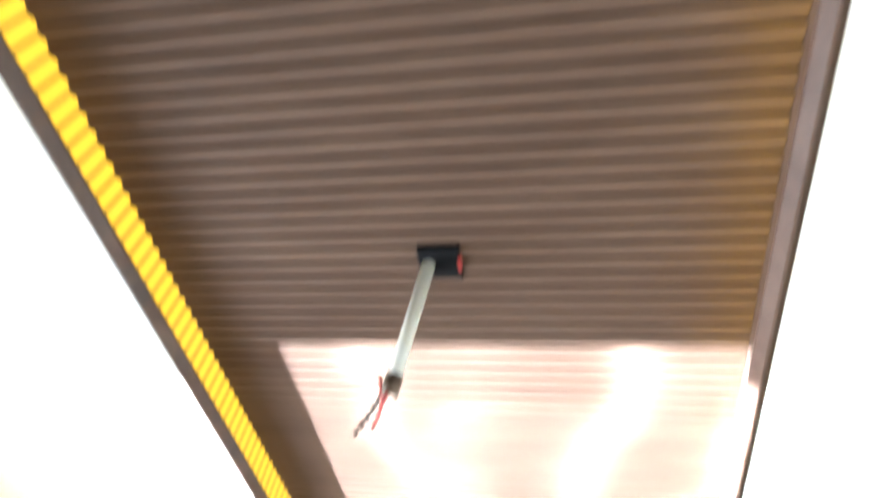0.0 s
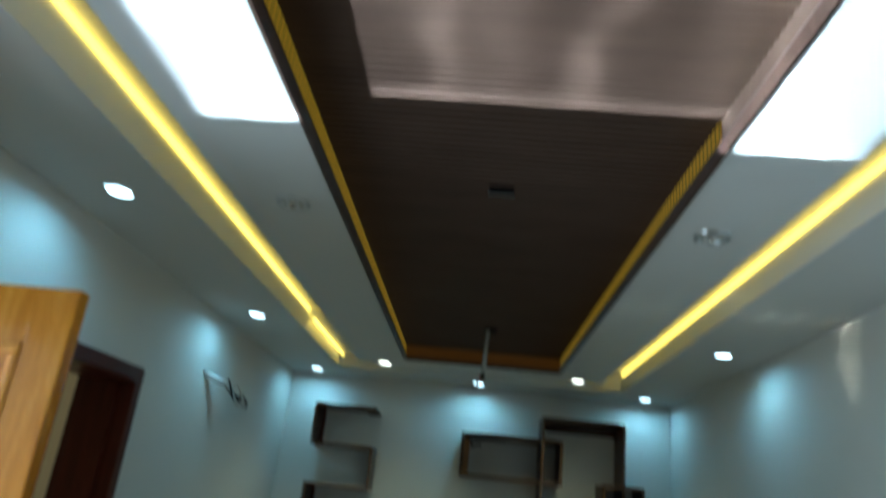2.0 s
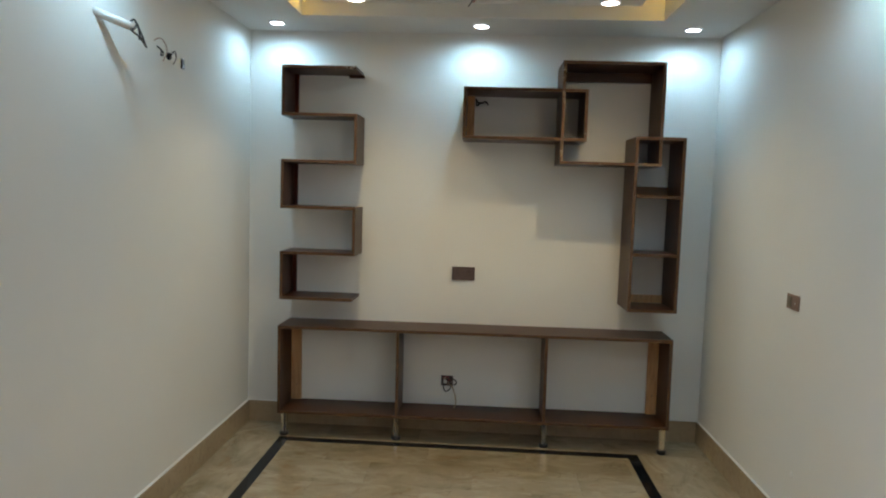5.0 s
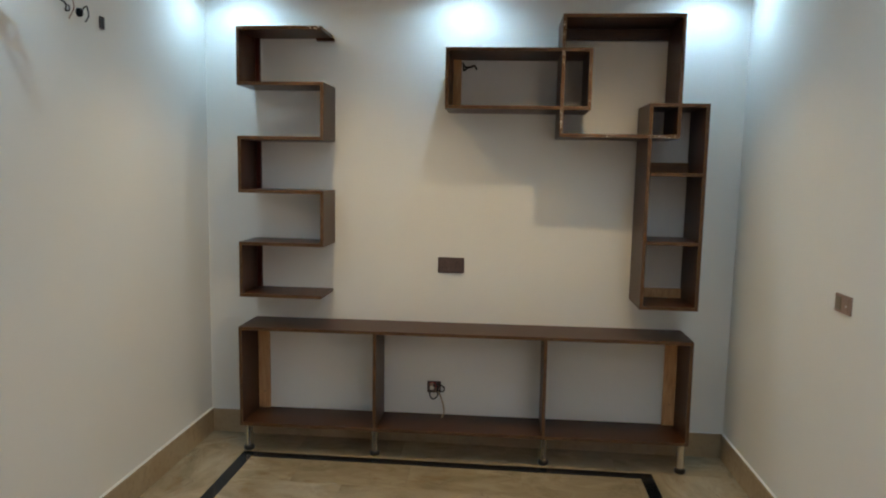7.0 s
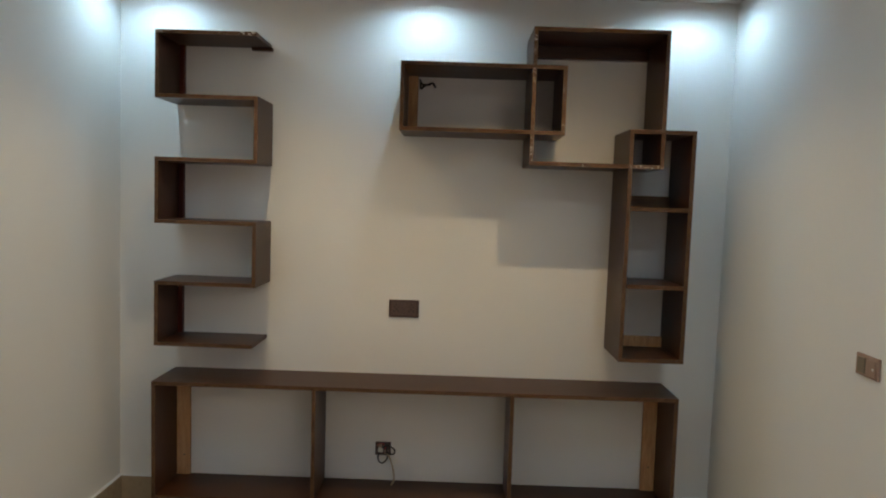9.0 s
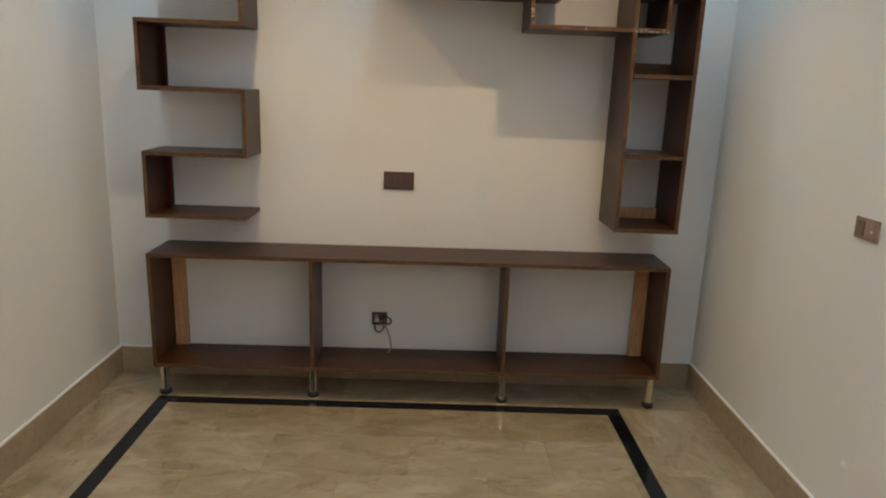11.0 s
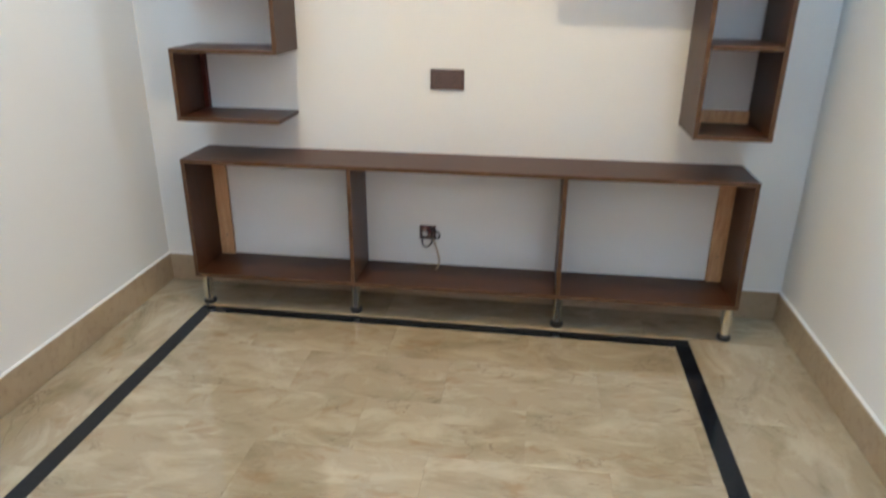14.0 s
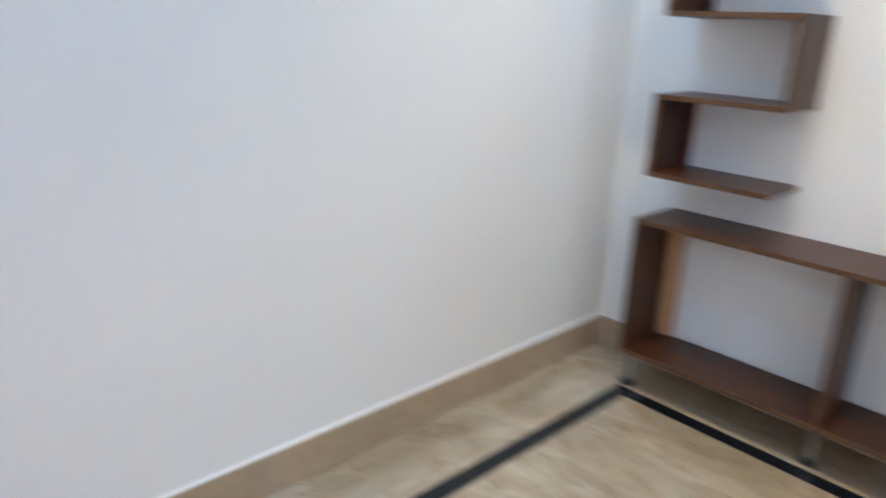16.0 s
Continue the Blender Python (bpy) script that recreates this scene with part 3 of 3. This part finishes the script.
console.matrix_world = Matrix.Translation((CX0, 0, 0)) @ Matrix.Rotation(-math.atan(SLOPE), 4, "Y") @ Matrix.Translation((-CX0, 0, 0)) @ console.matrix_world

# zigzag shelf
ZX0, ZX1, ZY, ZT, ZP = 0.282, 0.75, -0.257, 2.31, 0.284
zig = thing("zigzag_shelf", (ZX0 + ZX1) / 2, ZY / 2, ZT - 5 * ZP, "dark walnut zigzag shelf fixed to the wall", "shelf")
for k in range(6):
    zt = ZT - k * ZP
    board("shelf_board", ZX0, ZX1 - (0.012 if k in (0, 5) else 0), ZY, -0.001, zt - T, zt, zig, band=CHIPPED if k == 0 else None)
for k in range(5):
    a, b = (ZX0, ZX0 + T) if k % 2 == 0 else (ZX1 - T, ZX1)
    board("upright", a, b, ZY + 0.001, -0.001, ZT - (k + 1) * ZP, ZT - k * ZP - T, zig)
    if k % 2 == 0:
        batten(ZX0 + T, ZX0 + T + 0.022, -0.026, -0.001, ZT - (k + 1) * ZP, ZT - k * ZP - T, zig, REDWOOD, "red-brown batten")
batten(ZX1 - 0.1, ZX1 - 0.002, -0.03, -0.001, ZT - T - 0.016, ZT - T, zig, WAL_X, "walnut batten end")


def shelf_frame(label, x0, x1, z0, z1, front, worn=()):
    ob = thing("wall_shelf_box", (x0 + x1) / 2, front / 2, z0, label, "shelf", "interlocked shelf boxes")
    board("top_board", x0, x1, front, -0.001, z1 - T, z1, ob)
    board("bottom_board", x0, x1, front, -0.001, z0, z0 + T, ob, band=CHIPPED if "bottom" in worn else None)
    board("side_panel", x0, x0 + T, front + 0.001, -0.001, z0 + T, z1 - T, ob, band=CHIPPED if "west" in worn else None)
    board("side_panel", x1 - T, x1, front + 0.001, -0.001, z0 + T, z1 - T, ob, band=CHIPPED if "east" in worn else None)
    return ob


r1 = shelf_frame("wide open walnut shelf box on the wall", 1.393, 2.128, 1.893, 2.197, -0.3, ("east",))
batten(1.393 + T, 1.393 + T + 0.045, -0.03, -0.002, 1.893 + T, 2.197 - T, r1)
r2 = shelf_frame("large square walnut shelf box with chipped edges", 1.974, 2.57, 1.757, 2.36, -0.305, ("west", "bottom"))
batten(1.974 + T, 2.57 - T, -0.03, -0.002, 2.36 - T - 0.06, 2.36 - T, r2, WAL_X, "walnut batten")
r3 = shelf_frame("tall narrow walnut shelf box with two shelves", 2.415, 2.708, 0.888, 1.93, -0.301)
for sz in (1.57, 1.222):
    board("shelf_board", 2.42 + T, 2.708 - T, -0.3, -0.001, sz, sz + T, r3)
batten(2.42 + T, 2.708 - T, -0.026, -0.002, 1.57 + T, 1.57 + T + 0.055, r3, RAW, "bare brown wooden batten")
batten(2.42 + T, 2.708 - T, -0.026, -0.002, 0.888 + T, 0.888 + T + 0.05, r3)


# ---------------------------------------------------------------- plates and wires
def plate_north(x0, x1, z0, z1):
    ob = thing("socket_plate", (x0 + x1) / 2, 0, z0, "brown double socket plate with switches on the wall", "socket")
    part("plate", box(x0, x1, -0.011, -0.0005, z0, z1, 0.003), PLATE, ob)
    w = x1 - x0
    zc = (z0 + z1) / 2
    for fx in (0.25, 0.75):
        cx = x0 + fx * w
        m = part("module", box(cx - 0.024, cx + 0.024, -0.0135, -0.0108, z0 + 0.012, z1 - 0.012, 0.001), PLATE_HI, ob)
        for hx, hz in ((0, 0.02), (-0.009, 0.009), (0.009, 0.009), (-0.011, -0.012), (0.011, -0.012), (0, -0.003)):
            part("pin_hole", box(cx + hx - 0.003, cx + hx + 0.003, -0.0142, -0.0134, zc + hz - 0.0035, zc + hz + 0.0035), BLACK, m)
    cx = (x0 + x1) / 2
    m = part("switch_module", box(cx - 0.0105, cx + 0.0105, -0.0135, -0.0108, z0 + 0.012, z1 - 0.012, 0.001), PLATE_HI, ob)
    for hx, hz in ((-0.006, 0.005), (0.006, 0.005), (0, -0.006), (0, -0.02)):
        part("pin_hole", box(cx + hx - 0.002, cx + hx + 0.002, -0.0142, -0.0134, zc + hz - 0.002, zc + hz + 0.002), BLACK, m)
    return ob


plate_north(1.345, 1.493, 1.003, 1.09)

sw = thing("switch_plate", W, -1.235, 1.082, "champagne brown switch plate on the wall", "switch")
part("plate", box(W - 0.009, W - 0.0005, -1.28, -1.164, 1.082, 1.151, 0.003), COPPERY, sw)
part("rocker", box(W - 0.0125, W - 0.0088, -1.27, -1.227, 1.092, 1.141, 0.0015), COPPERY, sw, "brown rocker switch")
part("rocker", box(W - 0.0125, W - 0.0088, -1.216, -1.176, 1.092, 1.141, 0.0015), OLIVE, sw, "olive brown socket module")
part("indicator", box(W - 0.014, W - 0.0122, -1.264, -1.255, 1.11, 1.118, 0.0005), WIRE_WHITE, sw, "small pale indicator")

ob = thing("wall_plug", W, -1.32, 0.341, "small white filler spot on the painted wall", "wall plug")
p = part("filler", turned([(0.016, 0.0), (0.015, 0.0015), (0.007, 0.003), (0.0, 0.0034)], 14, close=False), CAULK, ob, smooth=True)
p.matrix_parent_inverse = Matrix.Identity(4)
p.rotation_euler = (0, radians(-90), 0)

ob = thing("wall_outlet_box", 1.335, 0, 0.3, "open wall box with loose wires hanging out", "outlet")
part("metal_box", boxes((1.297, 1.374, -0.004, -0.0005, 0.3, 0.366), (1.297, 1.303, -0.009, -0.004, 0.3, 0.366), (1.368, 1.374, -0.009, -0.004, 0.3, 0.366),
                        (1.303, 1.368, -0.009, -0.004, 0.36, 0.366), (1.303, 1.368, -0.009, -0.004, 0.3, 0.306)), PLATE, ob, "brown metal box")
part("connector", box(1.312, 1.335, -0.022, -0.004, 0.318, 0.338, 0.002), WIRE_WHITE, ob, "pale connector block")
part("connector", box(1.312, 1.33, -0.018, -0.004, 0.342, 0.358, 0.002), COPPERY, ob, "pinkish connector block")
part("connector", box(1.343, 1.362, -0.018, -0.004, 0.31, 0.327, 0.002), COPPERY, ob, "pinkish connector block")
part("connector", box(1.34, 1.36, -0.02, -0.004, 0.335, 0.355, 0.002), BLACK, ob, "black connector block")
for pts, mt, r in (([(1.33, -0.01, 0.335), (1.36, -0.04, 0.36), (1.395, -0.045, 0.345), (1.39, -0.04, 0.318), (1.35, -0.03, 0.322)], WIRE_BLACK, 0.0042),
                   ([(1.32, -0.01, 0.325), (1.315, -0.045, 0.295), (1.335, -0.05, 0.275), (1.36, -0.04, 0.295), (1.355, -0.015, 0.33)], WIRE_BLACK, 0.004),
                   ([(1.35, -0.01, 0.32), (1.375, -0.05, 0.3), (1.394, -0.066, 0.25), (1.4, -0.07, 0.205), (1.387, -0.075, 0.172)], WIRE_BEIGE, 0.005),
                   ([(1.305, -0.008, 0.35), (1.33, -0.03, 0.368), (1.352, -0.03, 0.35), (1.34, -0.012, 0.33)], WIRE_RED, 0.0022)):
    part("wire", tube(curl(pts), r, 6), mt, ob, smooth=True)

ob = thing("wall_wire_stub", 1.47, 0, 2.13, "short black wire stub inside the wide shelf box", "wire")
for pts in ([(1.462, -0.0005, 2.165), (1.475, -0.04, 2.14), (1.5, -0.045, 2.135), (1.525, -0.04, 2.145), (1.54, -0.035, 2.125)],
            [(1.465, -0.0005, 2.15), (1.47, -0.03, 2.12), (1.49, -0.035, 2.135), (1.515, -0.03, 2.14)]):
    part("wire", tube(curl(pts), 0.005, 6), WIRE_BLACK, ob, smooth=True)

ob = thing("wall_lamp_conduit", 0, -1.767, 2.21, "bare white conduit stub with a black wire bundle on the wall", "conduit")
part("conduit", tube([(-0.012, -1.785, 2.229), (0.04, -1.712, 2.213), (0.078, -1.66, 2.2)], 0.0175, 14), CAULK, ob, smooth=True)
for pts in ([(0.07, -1.67, 2.202), (0.088, -1.65, 2.19), (0.093, -1.63, 2.215), (0.098, -1.62, 2.175), (0.093, -1.615, 2.155)],
            [(0.074, -1.665, 2.2), (0.093, -1.66, 2.175), (0.108, -1.64, 2.16), (0.123, -1.61, 2.125)],
            [(0.072, -1.665, 2.203), (0.084, -1.64, 2.23), (0.098, -1.63, 2.2), (0.108, -1.62, 2.17), (0.115, -1.61, 2.14)]):
    part("wire", tube(curl(pts), 0.0042, 6), WIRE_BLACK, ob, smooth=True)

ob = thing("wall_wire_loop", 0, -1.27, 2.19, "loose wire loop hanging from the wall", "wire")
part("wire", tube(curl([(0.0005, -1.3, 2.22), (0.02, -1.28, 2.235), (0.03, -1.25, 2.215), (0.03, -1.235, 2.18), (0.02, -1.24, 2.15), (0.018, -1.25, 2.135)]), 0.0024, 6), COPPERY, ob, smooth=True)
part("wire", tube(curl([(0.0005, -1.275, 2.2), (0.015, -1.26, 2.185), (0.018, -1.27, 2.16), (0.02, -1.25, 2.165), (0.015, -1.245, 2.185)]), 0.0035, 6), WIRE_BLACK, ob, smooth=True)
ob = thing("wall_lamp_socket", 0, -1.165, 2.175, "small round black lamp socket on the wall", "socket")
p = part("socket_ring", turned([(0.009, 0.0), (0.016, 0.0), (0.0175, 0.005), (0.016, 0.012), (0.0105, 0.013), (0.009, 0.008)], 20), MATTE, ob, smooth=True)
p.matrix_parent_inverse = Matrix.Identity(4)
part("wire", tube(curl([(0.015, -1.165, 2.18), (0.03, -1.155, 2.2), (0.035, -1.15, 2.165), (0.02, -1.15, 2.14)]), 0.003, 6), WIRE_BLACK, ob, smooth=True)
p.matrix_basis = Matrix.Rotation(radians(90), 4, "Y")
p.location = (0.0005, 0, 0)
ob = thing("wall_junction_box", 0, -1.01, 2.14, "small dark round junction opening in the wall", "junction box")
part("rim", box(0.0005, 0.006, -1.026, -0.992, 2.142, 2.192, 0.002), PLATE, ob)
part("recess", box(0.0055, 0.0075, -1.021, -0.997, 2.148, 2.186, 0.0005), BLACK, ob, "dark opening")


# ---------------------------------------------------------------- fan pipes and box in the tray
def fan_pipe(x, y, length, lean):
    ob = thing("fan_pipe", x, y, TRAY, "grey ceiling fan pipe with bare red wires", "fan pipe", "ceiling fan pipes")
    bot = Vector((x + lean[0], y + lean[1], TRAY - length))
    top = Vector((x, y, TRAY + 0.006))
    part("pipe", tube([top, top.lerp(bot, 0.5), bot], 0.0115, 14), PIPE, ob, smooth=True)
    part("end_collar", tube([bot + (top - bot).normalized() * 0.03, bot - (top - bot).normalized() * 0.002], 0.0135, 14), ALU, ob, "rusty pipe end", True)
    part("ceiling_box", box(x - 0.018, x + 0.052, y - 0.03, y + 0.035, TRAY - 0.008, TRAY + 0.006, 0.002), MATTE, ob, "black square box")
    part("box_clip", box(x + 0.048, x + 0.053, y - 0.01, y + 0.015, TRAY - 0.012, TRAY + 0.002, 0.001), WIRE_RED, ob, "red clip")
    for k, (dx, dy, dz) in enumerate(((-0.05, 0.03, -0.055), (-0.03, 0.04, -0.035), (-0.02, -0.01, 0.02))):
        part("wire", tube(curl([bot + Vector((0, 0, 0.012)), bot + Vector((dx * 0.4, dy * 0.3, -0.012)), bot + Vector((dx * 0.7, dy * 0.8, dz * 0.6)), bot + Vector((dx, dy, dz))]),
                          0.0028, 6), (WIRE_BLACK, WIRE_RED, WIRE_RED)[k], ob, smooth=True)
    return ob


fan_pipe(1.484, -5.085, 0.215, (-0.04, 0.078))
fan_pipe(1.507, -1.655, 0.285, (-0.012, 0.0))
ob = thing("ceiling_outlet_box", 1.491, -3.49, TRAY - 0.004, "small black rectangular box in the brown tray", "outlet")
part("box", boxes((1.452, 1.53, -3.515, -3.465, TRAY - 0.003, TRAY + 0.008)), MATTE, ob)
part("cover_edge", box(1.45, 1.532, -3.466, -3.461, TRAY - 0.007, TRAY + 0.004, 0.001), CHROME, ob, "bright metal edge")

# ---------------------------------------------------------------- doorway and door
door = tagged(new("door_1"), "dark red-brown wooden door frame in the doorway", "door frame", kind="structure")
bpy.context.view_layer.update()
FR = 0.062
part("jamb", box(-WALL_T - 0.012, 0.014, DOOR_Y1 - FR, DOOR_Y1, -0.0, DOOR_H - FR, 0.004), REDWOOD, door)
part("jamb", box(-WALL_T - 0.012, 0.014, DOOR_Y0, DOOR_Y0 + FR, -0.0, DOOR_H - FR, 0.004), REDWOOD, door)
part("head", box(-WALL_T - 0.012, 0.014, DOOR_Y0, DOOR_Y1, DOOR_H - FR, DOOR_H, 0.004), REDWOOD, door)
part("stop", box(-WALL_T + 0.02, -0.05, DOOR_Y1 - FR - 0.014, DOOR_Y1 - FR - 0.0005, 0, DOOR_H - FR - 0.0005, 0.002), REDWOOD, door)

leaf = thing("panel_door", 0.0, 0, 0.0, "open honey-varnished panelled wooden door leaf", "door")
LW, LH, LT, LEAF_TURN = 0.555, 2.07, 0.038, 0.0


def lp(name, x0, x1, y0, y1, z0, z1, bevel, mat=DOORWOOD, label=""):
    p = part(name, box(x0, x1, y0, y1, z0, z1, bevel), mat, leaf, label)
    p.matrix_parent_inverse = Matrix.Identity(4)


lp("stile", 0, 0.1, -LT, 0, 0, LH, 0.003)
lp("stile", LW - 0.1, LW, -LT, 0, 0, LH, 0.003)
for z0, z1 in ((0, 0.22), (0.86, 1.02), (LH - 0.13, LH)):
    lp("rail", 0.1, LW - 0.1, -LT + 0.0006, -0.0006, z0, z1, 0.003)
for z0, z1 in ((0.22, 0.86), (1.02, LH - 0.13)):
    lp("raised_panel", 0.1, LW - 0.1, -LT + 0.012, -0.012, z0, z1, 0.004)
    lp("raised_panel", 0.145, LW - 0.145, -LT + 0.004, -0.004, z0 + 0.045, z1 - 0.045, 0.007)
    for a, b, c, d in ((0.1, LW - 0.1, z0, z0 + 0.02), (0.1, LW - 0.1, z1 - 0.02, z1), (0.1, 0.12, z0 + 0.02, z1 - 0.02), (LW - 0.12, LW - 0.1, z0 + 0.02, z1 - 0.02)):
        lp("moulding", a, b, -LT - 0.004, 0.004, c, d, 0.004)
leaf.matrix_world = pose(0.004, SIDE_Y1 + 0.038, 0.012, 0, 0, LEAF_TURN)

# glazed frame in the added front opening, never in view
win = tagged(new("window_1"), "added brown framed glazed opening, unseen behind the walk", "window", kind="structure")
yc = BACK - 0.11
for x0, x1, z0, z1 in ((WIN_X0, WIN_X0 + 0.06, 0, WIN_H), (WIN_X1 - 0.06, WIN_X1, 0, WIN_H), (WIN_X0 + 0.06, WIN_X1 - 0.06, WIN_H - 0.06, WIN_H),
                       (WIN_X0 + 0.06, WIN_X1 - 0.06, 0, 0.06), (1.45, 1.51, 0.06, WIN_H - 0.06)):
    part("window_frame", box(x0, x1, yc - 0.03, yc + 0.03, z0 - 0.005, z1, 0.003), ALU, win)
for x0, x1 in ((WIN_X0 + 0.06, 1.45), (1.51, WIN_X1 - 0.06)):
    p = part("pane", box(x0, x1, yc - 0.003, yc + 0.003, 0.06, WIN_H - 0.06), GLASS, win)
    p.visible_shadow = False

# ---------------------------------------------------------------- floor pieces
BX0, BX1, BY = 0.3, 2.528, -0.272     # outer line of the black border
BW = 0.066
TL, TD, GAP, RISE = 0.587, 0.298, 0.0004, 0.006
piece_meshes = {}


def piece(name, x0, x1, y0, y1, mat, turn=False):
    """One stone of the floor. Alike stones share one mesh."""
    w, d = round(x1 - x0 - GAP, 4), round(y1 - y0 - GAP, 4)
    if w < 0.012 or d < 0.012:
        return
    key = (w, d, mat.name, turn)
    if key not in piece_meshes:
        a, b = (d, w) if turn else (w, d)
        bm = bmesh.new()
        c = 0.0003
        lo = [bm.verts.new((x, y, -RISE)) for x, y in ((-a / 2, -b / 2), (a / 2, -b / 2), (a / 2, b / 2), (-a / 2, b / 2))]
        up = [bm.verts.new((x, y, -c)) for x, y in ((-a / 2, -b / 2), (a / 2, -b / 2), (a / 2, b / 2), (-a / 2, b / 2))]
        tp = [bm.verts.new((x, y, 0)) for x, y in ((-a / 2 + c, -b / 2 + c), (a / 2 - c, -b / 2 + c), (a / 2 - c, b / 2 - c), (-a / 2 + c, b / 2 - c))]
        for r, s in ((lo, up), (up, tp)):
            for i in range(4):
                bm.faces.new((r[i], r[(i + 1) % 4], s[(i + 1) % 4], s[i]))
        bm.faces.new(tp)
        piece_meshes[key] = mesh_of(name, bm, mat)
    ob = new(name, piece_meshes[key])
    ob.parent = floor
    ob.location = ((x0 + x1) / 2, (y0 + y1) / 2, random.uniform(-0.0003, 0.0))
    if turn:
        ob.rotation_euler = (0, 0, radians(90))


# black border, in lengths
FLOOR_END = BACK + 0.4
cuts = [BX0, 1.224, 2.1, BX1]
for a, b in zip(cuts, cuts[1:]):
    piece("border_stone", a, b, BY - BW, BY, GRANITE)
y = BY - BW
while y > FLOOR_END:
    y2 = max(y - 1.22, FLOOR_END)
    piece("border_stone", BX0, BX0 + BW, y2, y, GRANITE)
    piece("border_stone", BX1 - BW, BX1, y2, y, GRANITE)
    y = y2
# field inside the border, in running bond
top, row = BY - BW, 0
y = -0.605
bounds = [top, y]
while bounds[-1] > FLOOR_END:
    bounds.append(max(bounds[-1] - TD - 0.001, FLOOR_END))
for row, (b, a) in enumerate(zip(bounds, bounds[1:])):
    x = (1.84 if row % 2 == 0 else 1.525) - 4 * TL
    while x < BX1 - BW:
        x0, x1 = max(x, BX0 + BW), min(x + TL, BX1 - BW)
        if x1 - x0 > 0.012:
            piece("floor_tile", x0, x1, a, b, MARBLE)
        x += TL
# strips between border and walls
x = 0.0
while x < W:
    piece("floor_tile", x, min(x + TL, W), BY, 0, MARBLE)
    x += TL
y = BY
while y > FLOOR_END:
    y2 = max(y - TL, FLOOR_END)
    piece("floor_tile", 0, BX0, y2, y, MARBLE, True)
    piece("floor_tile", BX1, W, y2, y, MARBLE, True)
    y = y2
x = 0.0
while x < W:
    piece("floor_tile", x, min(x + TL, W), BACK - 0.1, FLOOR_END, MARBLE)
    x += TL
